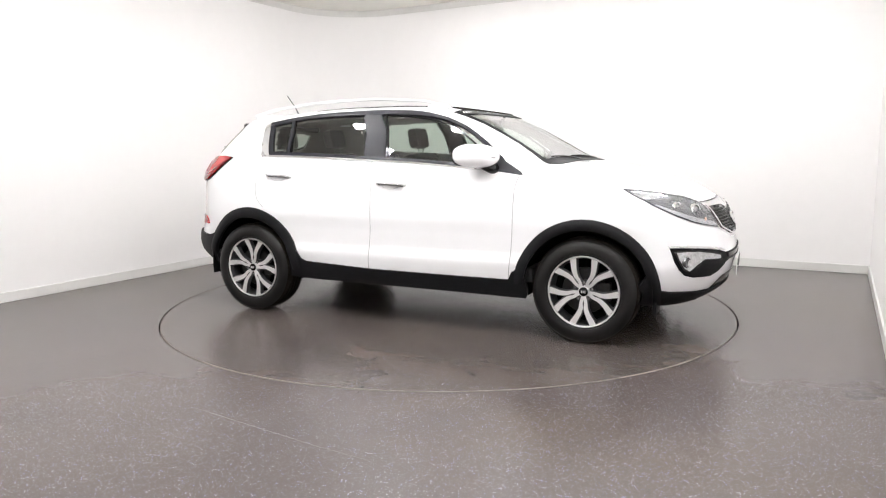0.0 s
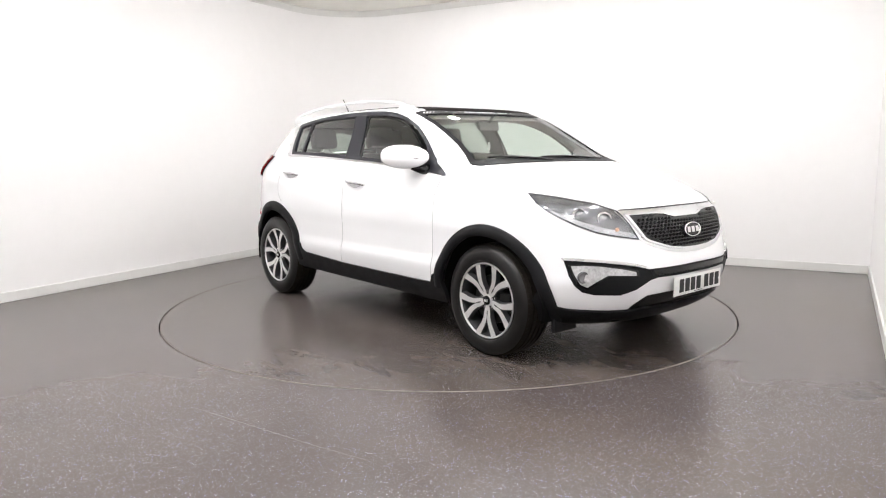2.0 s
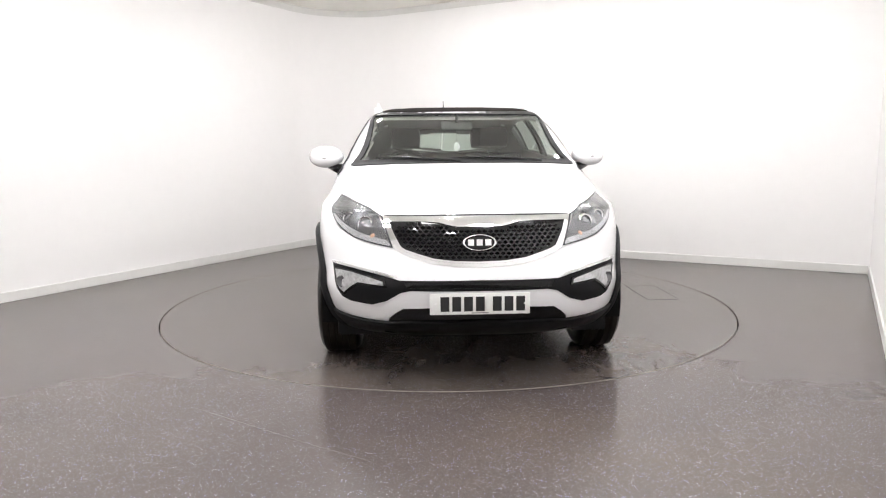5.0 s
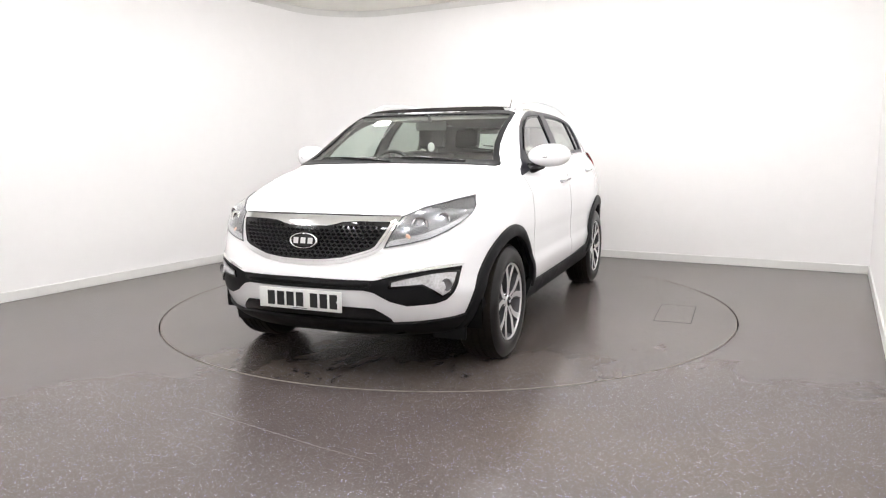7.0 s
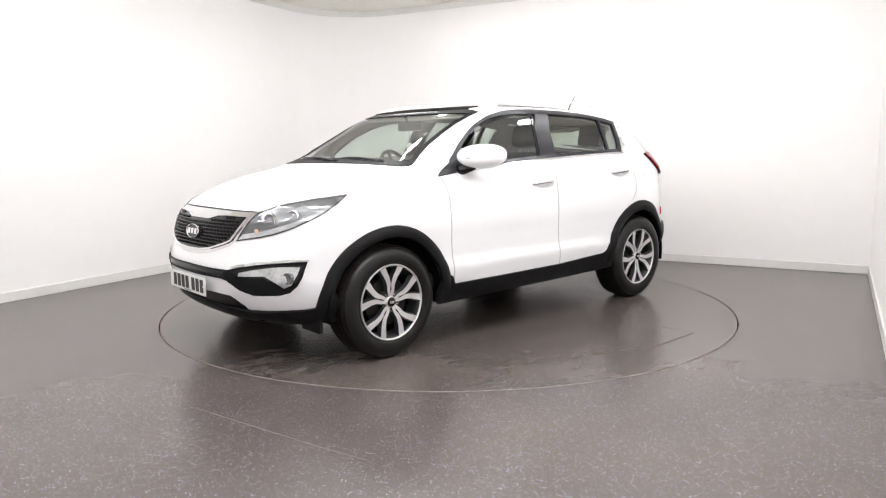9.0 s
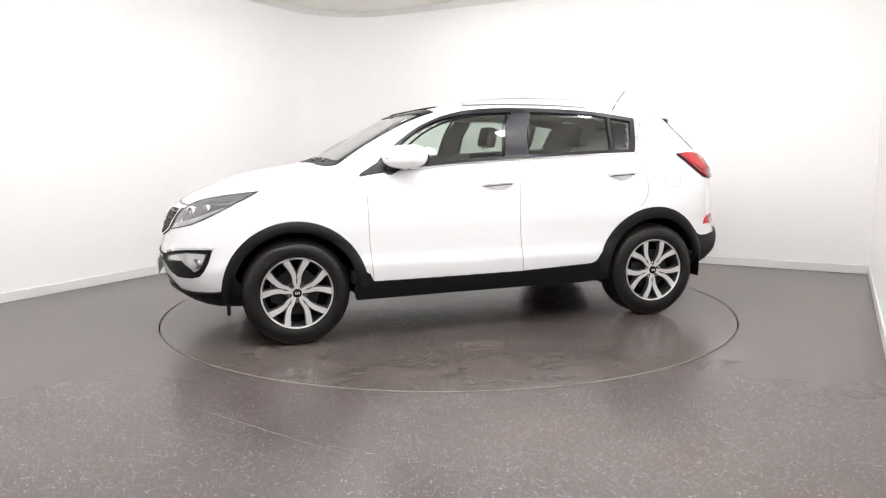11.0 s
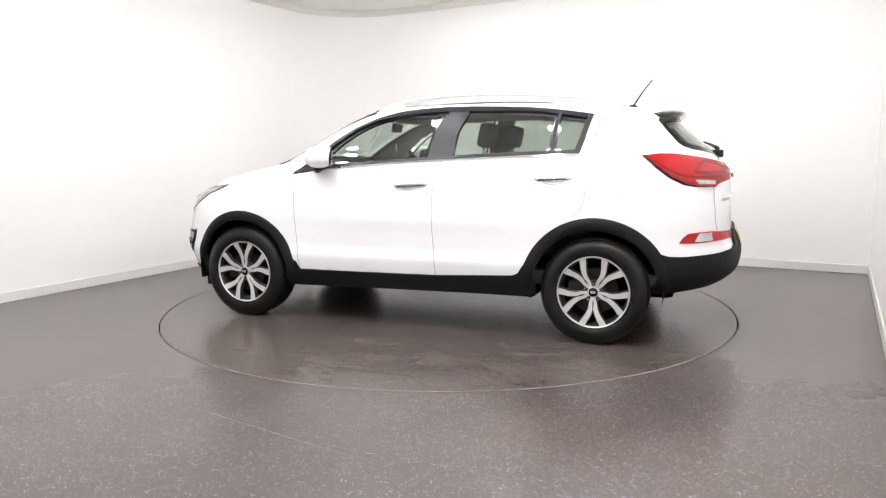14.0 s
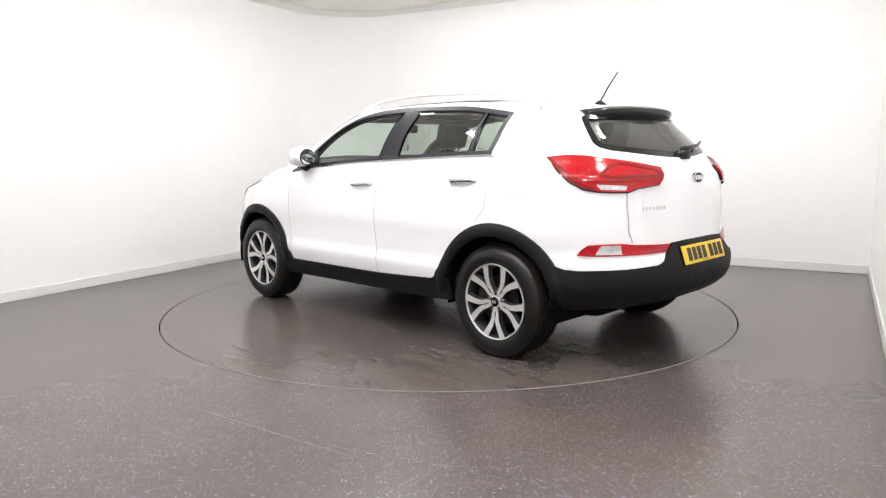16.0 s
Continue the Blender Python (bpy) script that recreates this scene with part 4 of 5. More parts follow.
def cabin(car):
    holes = [inset(DLO, 0.035), flip(inset(DLO, 0.035)), inset(WS, 0.04)]
    half = [(1.01 if a > 0.985 else a, z) for a, z in inset(REAR_GLASS, 0.03)]
    holes += [half, flip(half)]
    places = list(np.linspace(-1, 1, 241))
    wells = [p for x0 in (AXLE, -AXLE) for p in (arch_hole(x0, 0.50), flip(arch_hole(x0, 0.50)))]
    part("door_lining", grid(list(np.linspace(0.40, 1.14, 38)), places, -0.055, holes + wells), CABIN, car, "dark grey inner lining")
    part("headliner", grid(list(np.linspace(1.14, 1.53, 40)) + [1.54, 1.55, 1.56, 1.57, 1.58, 1.59, 1.598], places, -0.03, holes), HEADLINER, car, "pale grey pillar and roof lining")
    bm = bmesh.new()
    box(bm, (-1.75, -0.80, 0.36), (0.95, 0.80, 0.46), 0.02)
    part("cabin_floor", bm, CABIN, car, smooth=False)
    bm = bmesh.new()
    prof = [(0.42, 0.70), (0.40, 0.92), (0.45, 1.02), (0.56, 1.085), (0.75, 1.105), (1.0, 1.12), (1.02, 0.70)]
    prism(bm, prof, 1.50, Matrix(((1, 0, 0, 0), (0, 0, 1, 0.75), (0, 1, 0, 0), (0, 0, 0, 1))))
    bmesh.ops.recalc_face_normals(bm, faces=bm.faces[:])
    dash = part("dashboard", bm, CABIN, car, "dark grey moulded dashboard", angle=25)
    bm = bmesh.new()
    box(bm, (0.40, -0.56, 1.03), (0.62, -0.22, 1.145), 0.04)
    part("instrument_hood", bm, CABIN, dash)
    # steering wheel before the right front seat
    m = pose(0.26, -0.38, 1.075, 0, -66, 0)
    bm = bmesh.new()
    spin(bm, [(0.185 + 0.015 * math.cos(t), 0.015 * math.sin(t)) for t in [2 * math.pi * k / 10 for k in range(10)]], 40, m, closed=True)
    wheel_ob = part("steering_wheel", bm, GLOSSBLACK, car, "black steering wheel")
    bm = bmesh.new()
    spin(bm, [(0.0, 0.02), (0.06, 0.015), (0.075, -0.03)], 24, m)
    for k in (0, 180, 270):
        box(bm, (0.05, -0.018, -0.012), (0.18, 0.018, 0.0), 0.004, m @ pose(0, 0, 0, 0, 0, k + 90))
    part("spokes", bm, CABIN, wheel_ob)
    for y in (0.38, -0.38):
        seat(car, -0.05, y, 0.52)
    seat(car, -0.92, 0.0, 1.28)
    bm = bmesh.new()
    box(bm, (-1.85, -0.60, 0.90), (-1.35, 0.60, 0.93), 0.01)
    part("parcel_shelf", bm, CABIN, car)
    bm = bmesh.new()
    box(bm, (-0.015, -0.12, -0.035), (0.015, 0.12, 0.035), 0.014, pose(0.42, 0, 1.43, 0, -10, 8))
    tube(bm, [(0.43, 0, 1.46), (0.47, 0, 1.50)], 0.012, 8)
    mirror = part("rear_view_mirror", bm, CABIN, car, "black rear-view mirror")
    bm = bmesh.new()
    tube(bm, [(0.43, 0.0, 1.40), (0.43, 0.0, 1.315)], 0.0015, 5)
    part("cord", bm, CABIN, mirror)
    bm = bmesh.new()
    bmesh.ops.create_uvsphere(bm, u_segments=20, v_segments=12, radius=1.0, matrix=Matrix.LocRotScale((0.43, 0.0, 1.275), Euler((0, 0, radians(25))), (0.006, 0.026, 0.034)))
    part("air_freshener", bm, PLATEWHITE, mirror, "small white oval air freshener")
    # sun visors
    for y in (-0.33, 0.33):
        bm = bmesh.new()
        box(bm, (0.20, y - 0.18, 1.50), (0.36, y + 0.18, 1.515), 0.006, None)
        part("sun_visor", bm, HEADLINER, car)


def plate(car, name, at, facing, mat, label):
    """A number plate whose characters are plain bars."""
    w, h = 0.26, 0.0555
    bm = bmesh.new()
    box(bm, (-w, -h, -0.006), (w, h, 0.0), 0.003)
    m = at
    root = part(name, bm, mat, car, label, angle=30)
    root.matrix_local = m
    x = -0.205
    for k in range(7):
        bm = bmesh.new()
        box(bm, (x, -0.0385, -0.001), (x + 0.046, 0.0385, 0.0012))
        part("print_bar", bm, INK, root, smooth=False)
        x += 0.061 if k != 3 else 0.088
    bm = bmesh.new()
    box(bm, (-0.045, -0.049, -0.001), (0.045, -0.0455, 0.001))
    part("print_bar", bm, INK, root, smooth=False)
    for s in (-1, 1):
        bm = bmesh.new()
        spin(bm, [(0.0, 0.003), (0.005, 0.002), (0.006, -0.001)], 12, pose(s * 0.232, 0.0, 0.0))
        part("screw", bm, mat, root)


def emblem(car, at, rx, rz, m):
    """A plain oval badge: dark field, bright ring and bright bars."""
    bm = bmesh.new()
    spin(bm, [(0.0, 0.006), (0.7, 0.006), (0.9, 0.004), (0.96, -0.004)], 40)
    for v in bm.verts:
        v.co = m @ Vector((v.co.x * rx, v.co.y * rz, v.co.z))
    root = part("emblem", bm, GLOSSBLACK, car, "dark oval badge with bright rim and bars")
    bm = bmesh.new()
    spin(bm, [(0.86, 0.002), (0.88, 0.009), (0.95, 0.011), (1.0, 0.006), (1.0, -0.006)], 40)
    for v in bm.verts:
        v.co = m @ Vector((v.co.x * rx, v.co.y * rz, v.co.z))
    part("ring", bm, CHROME, root)
    for k in (-1, 0, 1):
        bm = bmesh.new()
        box(bm, (k * 0.045 * rx / 0.088 - 0.016 * rx / 0.088, -0.40 * rz, 0.004), (k * 0.045 * rx / 0.088 + 0.016 * rx / 0.088, 0.40 * rz, 0.010), 0.002, None)
        bmesh.ops.transform(bm, matrix=m, verts=bm.verts[:])
        part("bar", bm, CHROME, root, smooth=False)


def front_end(car, bonnet):
    part("grille_surround", patch(CHROME_GRILLE, 0.004, 0.012, 0.025), CHROME, car, "bright chrome grille surround")
    grille = part("grille", patch(GRILLE, 0.007, 0.010, 0.03), GLOSSBLACK, car, "gloss black honeycomb grille")
    part("grille_rim", band(GRILLE, 0.006, 0.012, 0.012, out=0.003), CHROME, grille)
    # raised cells of the grille
    bm = bmesh.new()
    inner = inset(GRILLE, 0.014)
    row = 0
    z = 0.682
    while z < 0.882:
        k = -17
        while k <= 17:
            y = (k + 0.5 * (row % 2)) * 0.0305
            a = at_front(y, z)
            if inside((a, z), inner):
                cells = [skin(at_front(y - 0.0135, z), z, 0.008), skin(a, z - 0.0088, 0.008), skin(at_front(y + 0.0135, z), z, 0.008), skin(a, z + 0.0088, 0.008)]
                top = skin(at_front(y - 0.004, z), z + 0.002, 0.019)
                top2 = skin(at_front(y + 0.004, z), z + 0.002, 0.019)
                vs = [bm.verts.new(p) for p in cells]
                t, t2 = bm.verts.new(top), bm.verts.new(top2)
                for f in ((vs[0], vs[1], t), (vs[1], t2, t), (vs[1], vs[2], t2), (vs[2], vs[3], t2), (vs[3], t, t2), (vs[3], vs[0], t)):
                    bm.faces.new(f)
            k += 1
        z += 0.0185
        row += 1
    bmesh.ops.recalc_face_normals(bm, faces=bm.faces[:])
    part("grille_cell", bm, GRILLECELL, grille, "small raised gloss black cells", smooth=False)
    emblem(car, None, 0.088, 0.043, Matrix.Translation((2.148, 0, 0.777)) @ pose(0, 0, 0, 78, 0, 90))
    part("bumper_insert", patch(INSERT, 0.004, 0.014, 0.03), CLAD, car, "black plastic bumper insert")
    mid = part("middle_intake", patch(MID_INTAKE, 0.006, 0.008, 0.03), GLOSSBLACK, car, "black slotted intake")
    part("intake_lip", band(MID_INTAKE, 0.004, 0.009, 0.010, out=0.004), CLAD, mid)
    part("lower_intake", patch(LOW_INTAKE, 0.004, 0.012, 0.03), GLOSSBLACK, car, "gloss black lower intake")
    part("front_lip", patch(LIP, 0.016, 0.03, 0.03), CLAD, car, "black plastic front lip")
    for s in (1, -1):
        f = (lambda p: p) if s > 0 else flip
        lamp = part("headlight", patch(f(HEADLAMP), 0.003, 0.010, 0.02), BOWL, car, "clear headlight with two round projectors")
        part("headlight_edge", band(f(HEADLAMP), 0.0035, 0.006, 0.010, out=0.001), SATIN, lamp)
        low = f(on([(2.083, 0.450, 0.752), (2.01, 0.585, 0.777), (1.95, 0.655, 0.795), (1.87, 0.725, 0.832), (1.79, 0.772, 0.870), (1.72, 0.79, 0.902), (1.74, 0.775, 0.905), (1.80, 0.745, 0.882), (1.88, 0.70, 0.850), (1.96, 0.62, 0.815), (2.02, 0.54, 0.797), (2.06, 0.48, 0.785)]))
        part("lower_trim", patch(low, 0.0045, 0.004, 0.03), LAMPWHITE, lamp, "bright reflector strip")
        for y, z, r in ((0.600, 0.866, 0.047), (0.697, 0.893, 0.036)):
            p = skin(s * at_front(y, z), z, -0.015)
            m = Matrix.Translation(p) @ Vector((0.85, s * 0.45, 0.12)).to_track_quat("Z", "Y").to_matrix().to_4x4()
            bm = bmesh.new()
            spin(bm, [(r * 0.70, 0.006), (r * 0.78, 0.018), (r * 0.92, 0.020), (r, 0.010), (r, -0.02)], 36, m)
            ring = part("projector_ring", bm, CHROME, lamp)
            bm = bmesh.new()
            spin(bm, [(0.0, 0.020), (r * 0.35, 0.018), (r * 0.6, 0.010), (r * 0.72, 0.0)], 36, m)
            part("projector_lens", bm, PROJECTOR, lamp)
        p = skin(s * at_front(0.552, 0.803), 0.803, -0.006)
        bm = bmesh.new()
        bmesh.ops.create_uvsphere(bm, u_segments=16, v_segments=10, radius=1.0, matrix=Matrix.LocRotScale(p, None, (0.010, 0.022, 0.018)))
        part("indicator_bulb", bm, AMBER, lamp, "amber indicator bulb")
        part("lens_cover", patch(f(inset(HEADLAMP, 0.003)), 0.0058, 0.003, 0.02), LENS, lamp, "clear plastic lens").visible_shadow = False
        fog = part("fog_lamp", patch(f(FOGLAMP), 0.010, 0.012, 0.025), LAMPWHITE, car, "clear fog lamp unit")
        p = skin(s * at_x(1.925, 0.545), 0.545, 0.006)
        m = Matrix.Translation(p) @ Vector((0.85, s * 0.5, 0.0)).to_track_quat("Z", "Y").to_matrix().to_4x4()
        bm = bmesh.new()
        spin(bm, [(0.0, 0.006), (0.018, 0.006), (0.030, 0.010), (0.034, 0.004), (0.034, -0.01)], 28, m)
        part("fog_bowl", bm, BOWL, fog)
        part("fog_edge", band(f(FOGLAMP), 0.005, 0.012, 0.010, out=0.003), GLOSSBLACK, fog)
        strip = f(on([(1.815, 0.80, 0.650), (1.90, 0.745, 0.651), (1.985, 0.67, 0.645), (2.06, 0.575, 0.632), (2.106, 0.49, 0.616), (2.13, 0.43, 0.598), (2.11, 0.487, 0.603), (2.055, 0.58, 0.619), (1.985, 0.664, 0.631), (1.90, 0.74, 0.637), (1.826, 0.79, 0.640)]))
        part("fog_trim", patch(strip, 0.009, 0.012, 0.03), SATINSILVER, car, "thin silver trim above the fog lamp")
        # flap before the front wheel
        bm = bmesh.new()
        box(bm, (1.735, min(s * 0.58, s * 0.78), 0.200), (1.760, max(s * 0.58, s * 0.78), 0.32), 0.008)
        part("air_deflector", bm, CLAD, car, "black rubber air deflector")
    plate(car, "front_number_plate", Matrix.Translation((2.205, -0.003, 0.466)) @ pose(0, 0, 0, 90, 0, 90) , 1, PLATEWHITE, "white number plate with black characters")
    line([(at_front(-0.497, 0.907), 0.907), (at_front(-0.25, 0.911), 0.911), (0.0, 0.912), (at_front(0.25, 0.911), 0.911), (at_front(0.497, 0.907), 0.907)], 0.007, GAP, bonnet, off=0.002, sides=(1,))
    line(on([(1.973, 0.500, 0.909), (1.87, 0.589, 0.951), (1.70, 0.688, 0.982), (1.532, 0.757, 1.002), (1.338, 0.788, 1.032), (1.13, 0.815, 1.060), (0.92, 0.83, 1.084)]), 0.004, SHADELINE, bonnet)
    # cowl and wipers at the foot of the windscreen
    for y0, y1, s in ((0.52, -0.06, 1), (-0.02, -0.58, 1)):
        bm = bmesh.new()
        run = []
        for k in range(9):
            t = k / 8
            y = y0 + (y1 - y0) * t
            z = 1.174 + 0.026 * math.sin(t * 1.4)
            run.append(skin(at_front(y, z), z, 0.004 + 0.008 * math.sin(t * math.pi)))
        tube(bm, run, [0.009, 0.009, 0.008, 0.008, 0.007, 0.007, 0.006, 0.005, 0.004], 8)
        wiper = part("windscreen_wiper", bm, GLOSSBLACK, car, "black windscreen wiper")
        bm = bmesh.new()
        tube(bm, [p + Vector((0.012, 0, -0.012)) for p in run[1:]], 0.006, 6)
        part("blade", bm, CLAD, wiper)


def sides(car, doors):
    for s in (1, -1):
        f = (lambda p: p) if s > 0 else flip
        frame_ob = part("window_frame", band(f(DLO), 0.028, 0.007, 0.030, out=0.002), SATIN, car, "satin black side window frame")
        part("door_pillar", patch(f(B_PILLAR), 0.006, 0.02, 0.03), SATIN, frame_ob, "satin black door pillar")
        part("quarter_bar", patch(f(C_BAR), 0.006, 0.02, 0.03), SATIN, frame_ob)
        part("mirror_foot", patch(f(MIRROR_BASE), 0.009, 0.02, 0.03), SATIN, frame_ob)
        for name, poly, mat in (("front_side_window", GLASS_FRONT, GLASS), ("rear_side_window", GLASS_REAR, DARKGLASS), ("quarter_window", GLASS_QUARTER, DARKGLASS)):
            ob = part(name, patch(f(inset(poly, -0.008)), -0.004, 0.0, 0.05), mat, car, "green-tinted side glass")
            ob.visible_shadow = False
            part("glass_seal", band(f(poly), 0.008, 0.001, 0.012, out=0.006), GLOSSBLACK, ob)
        belt = side([(0.60, 1.1215), (0.145, 1.1555), (-0.245, 1.1755), (-0.634, 1.1955), (-1.02, 1.2115), (-1.20, 1.2145)])
        run = rounded([(a * s, z) for a, z in belt], 8, closed=False)
        part("belt_strip", band(run, 0.006, 0.010, 0.014, closed=False, out=0.006), CHROME, car, "thin chrome strip below the windows")
        part("pillar_trim", patch(f(D_TRIM), 0.008, 0.012, 0.03), SATINSILVER, car, "polished silver rear pillar trim")
        part("sill", patch(f(SILL), 0.014, 0.03, 0.03), CLAD, car, "black plastic sill cladding")
        arch(car, AXLE, s, 0.398, 0.468, -8, 176)
        arch(car, -AXLE, s, 0.398, 0.478, 2, 178)
        door_front, door_rear = doors["front_door"][0 if s > 0 else 1], doors["rear_door"][0 if s > 0 else 1]
        for door, edge in ((door_front, [(0.872, 1.082), (0.852, 1.0), (0.845, 0.742), (0.832, 0.545), (0.818, 0.40)]), (door_front, [(-0.262, 1.175), (-0.232, 1.007), (-0.228, 0.739), (-0.243, 0.54), (-0.253, 0.40)]), (door_rear, [(-1.21, 1.205), (-1.25, 1.06), (-1.254, 0.96), (-1.234, 0.886), (-1.177, 0.826)])):
            run = [(a * s, z) for a, z in side(rounded(edge, 10, closed=False))]
            part("panel_gap", band(run, 0.0016, 0.0015, 0.004, closed=False, out=0.0016), SHADELINE, door)
        for door, x0, x1, z0, z1 in ((door_front, 0.051, -0.188, 1.005, 1.018), (door_rear, -0.931, -1.164, 1.054, 1.064)):
            bm = bmesh.new()
            run = []
            for k in range(13):
                t = k / 12
                x, z = x0 + (x1 - x0) * t, z0 + (z1 - z0) * t + 0.010
                run.append(skin(s * at_x(x, z), z, 0.034 * min(1, math.sin(math.pi * t) * 2.2) - 0.004))
            tube(bm, run, [0.008] + [0.0145] * 11 + [0.008], 10)
            handle = part("door_handle", bm, PAINT, door, "white door handle with chrome strip")
            bm = bmesh.new()
            tube(bm, [p + Vector((0, s * 0.008, -0.0115)) for p in run], [0.003] + [0.0055] * 11 + [0.003], 8)
            part("strip", bm, CHROME, handle)
            # black bar standing in for the shade in the recess below the grip
            bm = bmesh.new()
            tube(bm, [p + Vector((0, -s * 0.012, -0.018)) for p in run], [0.003] + [0.0055] * 11 + [0.003], 8)
            part("grip_shade", bm, SATIN, handle)
            # grey ring paints the shaded rim of the handle's cup on the flush skin
            cup = [(at_x((x0 + x1) / 2 + 0.075 * math.cos(t), (z0 + z1) / 2 + 0.004 + 0.036 * math.sin(t)), (z0 + z1) / 2 + 0.004 + 0.036 * math.sin(t)) for t in [2 * math.pi * k / 24 for k in range(24)]]
            part("handle_cup_shade", band(f(cup), 0.003, 0.001, 0.003), SHADELINE, handle)
        car_mirror(car, s)
        # roof rail
        path = [(0.30, 1.530), (0.22, 1.563), (0.12, 1.590), (0.03, 1.607), (-0.25, 1.625), (-0.45, 1.628), (-0.85, 1.616), (-1.17, 1.588), (-1.37, 1.558), (-1.47, 1.532)]
        run = []
        for x, z in rounded(path, 4, closed=False):
            t = (0.33 - x) / 1.82
            run.append((x, s * (0.575 + 0.035 * math.sin(t * math.pi)), max(z, roof_z(x, 0.585) - 0.002)))
        bm = bmesh.new()
        tube(bm, run, 0.0115, 10)
        rail = part("roof_rail", bm, RAIL, car, "silver roof rail")
        for x in (0.17, -1.36):
            z = roof_z(x, 0.57)
            bm = bmesh.new()
            box(bm, (x - 0.075, min(s * 0.56, s * 0.615), z - 0.04), (x + 0.075, max(s * 0.56, s * 0.615), z + 0.024), 0.016)
            part("rail_foot", bm, RAIL, rail)
    # fuel flap, on the left flank alone
    flap = [(at_x(-1.49 + 0.078 * math.cos(t), 1.037 + 0.074 * math.sin(t)), 1.037 + 0.074 * math.sin(t)) for t in [2 * math.pi * k / 32 for k in range(32)]]
    part("fuel_flap", band(flap, 0.003, 0.001, 0.003), SHADELINE, car, "round fuel filler flap")


def rear_end(car, tailgate):
    tail_across("rear_bumper", REAR_BUMPER, CLAD, car, 0.018, 0.03, 0.03, "black plastic rear bumper")
    glass_ob = tail_across("rear_window", inset(REAR_GLASS, 0.004), DARKGLASS, car, -0.002, 0.0, 0.05, "dark tinted rear window")
    glass_ob.visible_shadow = False
    bm = band(REAR_GLASS, 0.03, 0.004, 0.02, closed=False)
    for g in bmesh.ops.duplicate(bm, geom=bm.verts[:] + bm.edges[:] + bm.faces[:])["geom"]:
        if isinstance(g, bmesh.types.BMVert):
            g.co.y = -g.co.y
    bmesh.ops.recalc_face_normals(bm, faces=bm.faces[:])
    part("window_surround", bm, GLOSSBLACK, glass_ob)
    # spoiler with a gloss black edge
    bm = bmesh.new()
    rows = []
    n = 28
    for k in range(n + 1):
        y = -0.495 + 0.99 * k / n
        f = 1 - (abs(y) / 0.495) ** 4
        c = skin(at_rear(y, 1.468), 1.468)
        x = c.x
        drop = 0.030 * (abs(y) / 0.495) ** 2.2
        rows.append([bm.verts.new(p) for p in ((x + 0.07, y, 1.517 - drop * 1.2), (x - 0.005 - 0.02 * f, y, 1.512 - drop), (x - 0.018 - 0.035 * f, y, 1.500 - drop), (x - 0.020 - 0.035 * f, y, 1.484 - drop), (x - 0.012 - 0.025 * f, y, 1.462 - drop), (x + 0.01, y, 1.448 - drop), (x + 0.06, y, 1.46 - drop))])
    for p, q in zip(rows, rows[1:]):
        for i in range(7):
            bm.faces.new((p[i], p[(i + 1) % 7], q[(i + 1) % 7], q[i]))
    bm.faces.new(rows[0][::-1])
    bm.faces.new(rows[-1])
    bmesh.ops.recalc_face_normals(bm, faces=bm.faces[:])
    part("rear_spoiler", bm, GLOSSBLACK, car, "gloss black edge of the roof spoiler", angle=50)
    for s in (1, -1):
        f = (lambda p: p) if s > 0 else flip
        lamp = part("tail_light", patch(f(TAIL_LAMP), 0.020, 0.03, 0.02), REDLENS, car, "red tail light")
        part("tail_edge", band(f(TAIL_LAMP), 0.003, 0.012, 0.016, out=0.005), GLOSSBLACK, lamp)
        part("brake_lens", band(f(rounded(TAIL_DEEP, 3)), 0.013, 0.0225, 0.006), DEEPRED, lamp, "deep red loop of the brake light")
        part("lower_lens", band(f(on([(-1.60, 0.745, 1.195), (-1.675, 0.775, 1.14), (-1.755, 0.77, 1.082), (-1.845, 0.735, 1.037), (-1.89, 0.71, 1.025)])), 0.010, 0.0222, 0.006, closed=False, out=0.003), DEEPRED, lamp)
        part("reversing_lens", patch(f(TAIL_CLEAR), 0.024, 0.008, 0.02), LAMPWHITE, lamp, "clear lens")
        part("light_guide", band(rounded(f(on([(-1.66, 0.745, 1.165), (-1.75, 0.735, 1.11), (-1.84, 0.70, 1.075), (-1.93, 0.62, 1.070), (-2.03, 0.50, 1.072)])), 5, closed=False), 0.003, 0.0235, 0.008, closed=False, out=0.003), DEEPRED, lamp)
        refl = part("rear_reflector", patch(f(REFLECTOR), 0.010, 0.016, 0.02), REDLENS, car, "red bumper reflector")
        part("fog_lens", patch(f(REVERSE), 0.013, 0.008, 0.02), LAMPWHITE, refl, "clear fog lens")
        # lamp split between wing and tailgate, and the tailgate's edge
        line([(a * s, z) for a, z in rear([(0.588, 1.01), (0.59, 0.88), (0.588, 0.80), (0.568, 0.735)])], 0.005, SHADELINE, tailgate, sides=(1,))
    plate(car, "rear_number_plate", Matrix.Translation((-2.201, 0.005, 0.643)) @ pose(0, 0, 0, 90, 0, -90) @ pose(0, 0, 0, -18), -1, PLATEYELLOW, "yellow number plate with black characters")
    emblem(car, None, 0.062, 0.032, Matrix.Translation((-2.138, 0, 1.08)) @ pose(0, 0, 0, 86, 0, -90))
    # model lettering as plain bars
    y = 0.505
    for k in range(8):
        z = 0.922
        p = skin(at_rear(y, z), z, 0.003)
        bm = bmesh.new()
        box(bm, (-0.002, -0.008, -0.010), (0.002, 0.008, 0.010), 0, Matrix.Translation(p) @ pose(0, 0, 0, 0, 0, 20))
        part("lettering_bar", bm, SATINSILVER, tailgate, smooth=False)
        y -= 0.0225
    # rear wiper
    bm = bmesh.new()
    p = skin(1.0, 1.215, 0.0)
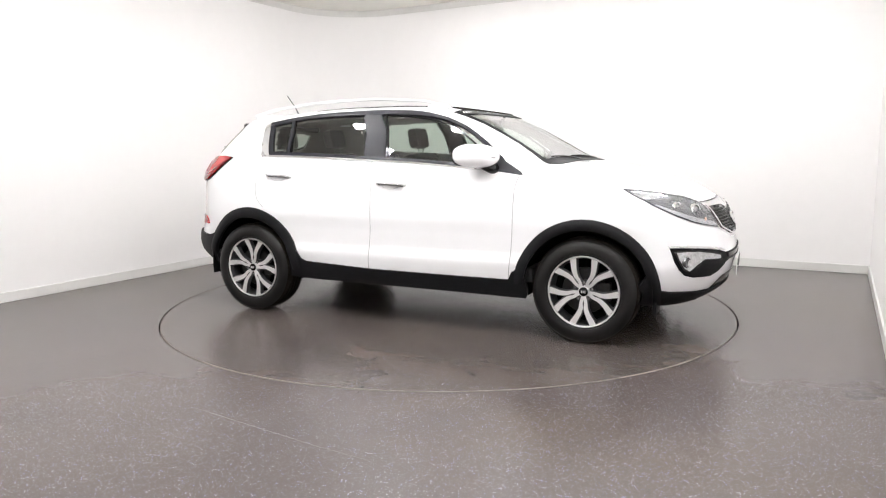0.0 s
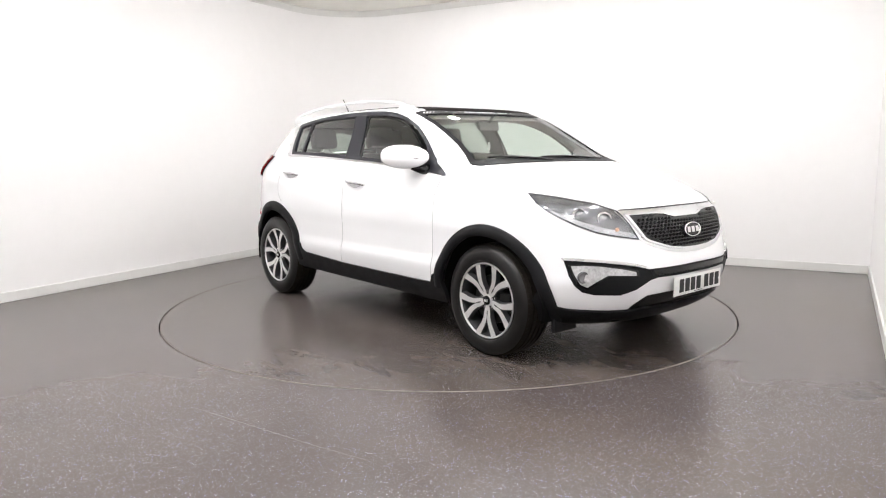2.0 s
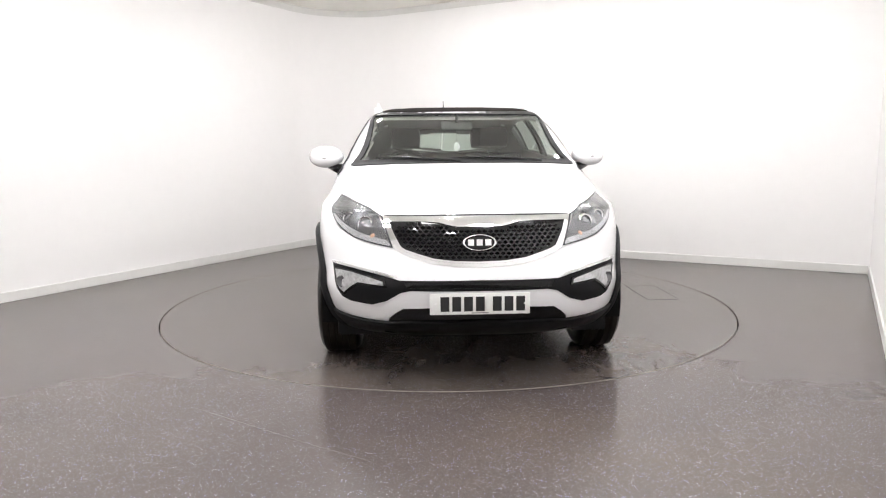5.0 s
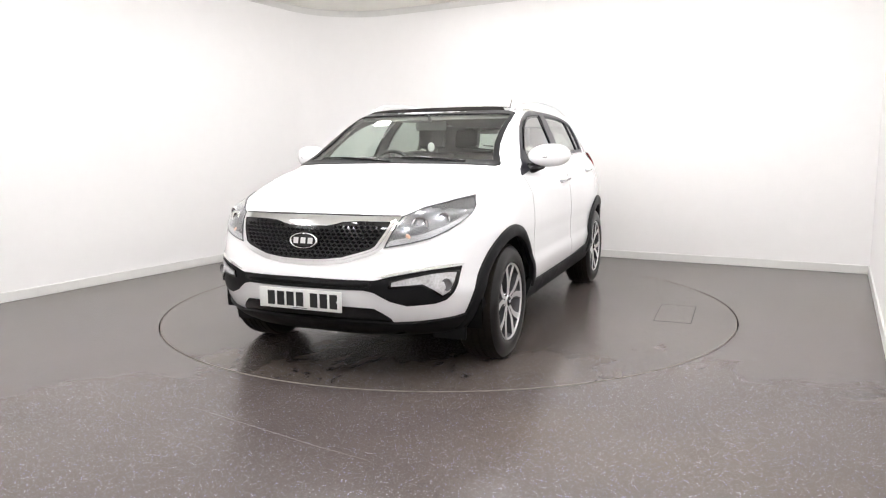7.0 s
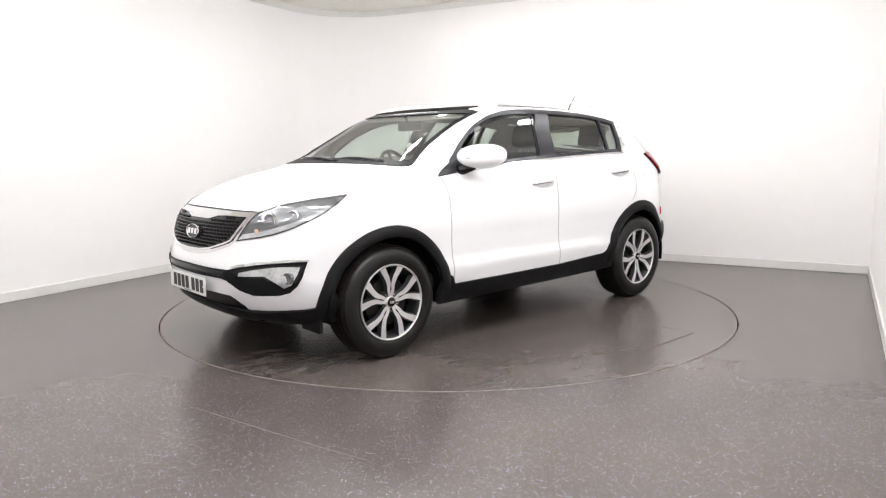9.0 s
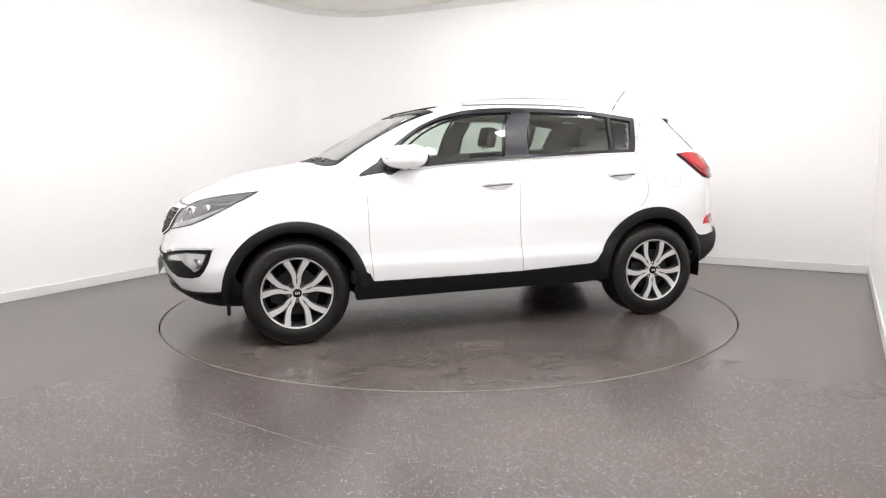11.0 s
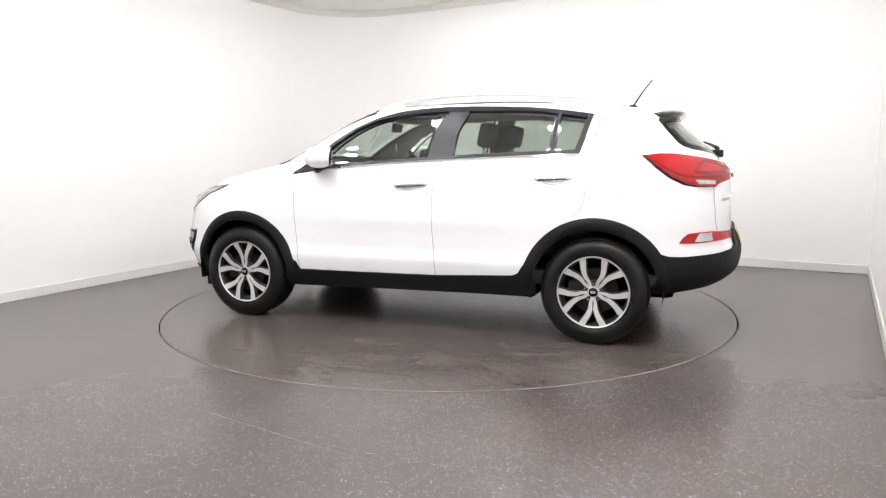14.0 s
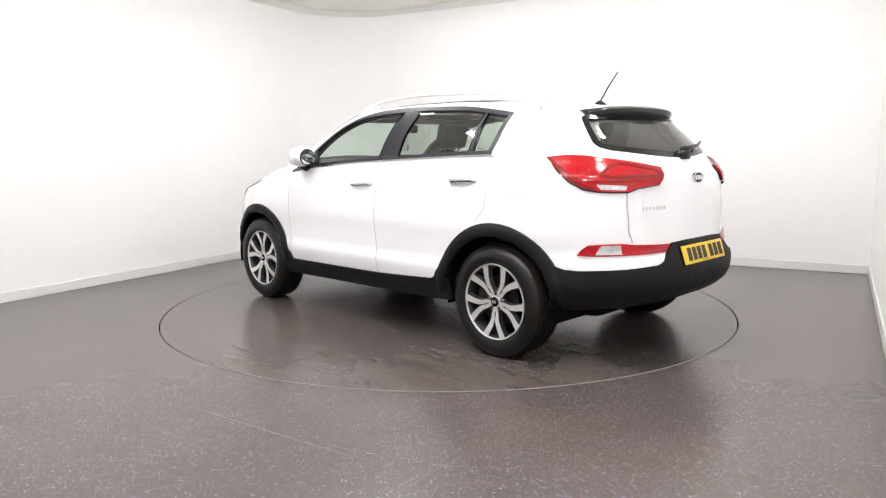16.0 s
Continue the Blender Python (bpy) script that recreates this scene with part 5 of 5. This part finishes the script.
    box(bm, (-0.06, -0.035, -0.03), (0.02, 0.035, 0.025), 0.015, Matrix.Translation(p))
    wiper = part("rear_wiper", bm, GLOSSBLACK, car, "black rear wiper")
    bm = bmesh.new()
    run = [skin(at_rear(-y, z), z, 0.035) for y, z in ((0.0, 1.222), (0.12, 1.232), (0.26, 1.245), (0.42, 1.27))]
    tube(bm, run, [0.016, 0.013, 0.010, 0.006], 8)
    part("wiper_arm", bm, CLAD, wiper)


def top(car):
    for x0, x1 in ((0.31, -0.26), (-0.285, -0.95)):
        bm = bmesh.new()
        rows = []
        px, py, run = level(1.536)
        k = int(np.argmax(py))
        for i in range(25):
            row = []
            for y in np.linspace(-0.545, 0.545, 33):
                start = float(np.interp(abs(y), py[:k + 1], px[:k + 1])) if x0 > 0 else x0
                x = start + (x1 - start) * i / 24
                w = y * (0.86 + 0.14 * (1 - min(1.0, i / 6)) if x0 > 0 else 0.86)
                row.append(bm.verts.new((x, w, roof_z(x, w) + (0.007 if x0 > 0 and i < 7 else 0.003))))
            rows.append(row)
        for p, q in zip(rows, rows[1:]):
            for i in range(32):
                bm.faces.new((p[i], q[i], q[i + 1], p[i + 1]))
        rim = [e for e in bm.edges if len(e.link_faces) == 1]
        for v in [g for g in bmesh.ops.extrude_edge_only(bm, edges=rim)["geom"] if isinstance(g, bmesh.types.BMVert)]:
            v.co.z -= 0.012
        bmesh.ops.recalc_face_normals(bm, faces=bm.faces[:])
        part("roof_glass", bm, ROOFGLASS, car, "black glass roof panel")
    z = roof_z(-1.44, 0)
    bm = bmesh.new()
    spin(bm, [(0.0, 0.026), (0.010, 0.024), (0.020, 0.010), (0.030, -0.004)], 20, Matrix.Translation((-1.45, 0, z)) @ Matrix.Diagonal((1.7, 0.7, 1, 1)))
    aerial = part("aerial", bm, CLAD, car, "black roof aerial")
    bm = bmesh.new()
    tube(bm, [(-1.452, 0, z + 0.015), (-1.515, 0, 1.655), (-1.580, 0, 1.738)], [0.0055, 0.0045, 0.0035], 8)
    part("mast", bm, CLAD, aerial)


def screens(car):
    ws = part("windscreen", patch(inset(WS, 0.004), -0.003, 0.0, 0.05), GLASS, car, "clear windscreen")
    ws.visible_shadow = False
    part("windscreen_border", band(WS, 0.030, 0.002, 0.02), CLAD, ws, "black windscreen border")
    cowl = mirrored(front([(0.0, 1.168), (0.35, 1.166), (0.60, 1.160), (0.72, 1.152), (0.74, 1.165), (0.70, 1.186), (0.40, 1.190), (0.0, 1.192)]))
    part("cowl", patch(cowl, 0.005, 0.012, 0.03), CLAD, car, "black plastic scuttle panel")


def underside(car):
    bm = bmesh.new()
    box(bm, (-0.90, -0.72, 0.245), (0.90, 0.72, 0.40), 0.03)
    box(bm, (-1.80, -0.52, 0.25), (1.98, 0.52, 0.42), 0.05)
    part("underbody", bm, SHADOWPAN, car, "black underbody")
    bm = bmesh.new()
    box(bm, (-1.90, -0.38, 0.295), (-1.45, 0.42, 0.42), 0.05)
    part("silencer", bm, SHADOWPAN, car)
    bm = bmesh.new()
    for x in (AXLE, -AXLE):
        tube(bm, [(x, -0.8, WHEEL_Z), (x, 0.8, WHEEL_Z)], 0.035, 10)
    part("axle", bm, SHADOWPAN, car)


GRILLECELL = worn("gloss_black_grille_cell", (0.007, 0.007, 0.008), 0.22, 0.2, 60.0, spec=0.5)
PROJECTOR = worn("projector_glass", (0.50, 0.50, 0.52), 0.06, 0.15, 40.0, metal=0.6, coat=1.0)
SATINSILVER = worn("satin_silver_trim", (0.70, 0.70, 0.70), 0.28, 0.05, 40.0, metal=0.8)
ROOFGLASS = worn("dark_roof_glass", (0.030, 0.027, 0.026), 0.5, 0.1, 20.0, spec=0.0)
RAIL = worn("pale_silver_rail", (0.84, 0.84, 0.85), 0.35, 0.04, 30.0)
# grey of the panel gaps, and of the shade painted round the handle cups
SHADELINE = worn("grey_gap_and_cup_shade", (0.46, 0.46, 0.47), 0.6, 0.05)


def build_car():
    car = tagged(new("car"), "white five-door sport utility car with black lower cladding", "car")
    panels = shell(car)
    cabin(car)
    screens(car)
    sides(car, panels)
    front_end(car, panels["bonnet"][0])
    rear_end(car, panels["tailgate"][0])
    top(car)
    underside(car)
    for x, s, phase in ((AXLE, 1, 270), (-AXLE, 1, 90), (AXLE, -1, 270), (-AXLE, -1, 300)):
        wheel(car, x, s, phase)
    return car


# ---- everything, then what moves ----
build_room()
build_floor()
build_lights()
turntable = build_turntable()
car = build_car()
OFFSET = (0.0012, 0.0447, 0.0)


def motions():
    walk(turntable, [(t, pose(CENTRE.x, CENTRE.y, 0, 0, 0, h)) for t, h in HEADING])
    walk(car, [(t, pose(0, 0, 0, 0, 0, h) @ Matrix.Translation(OFFSET)) for t, h in HEADING])


motions()
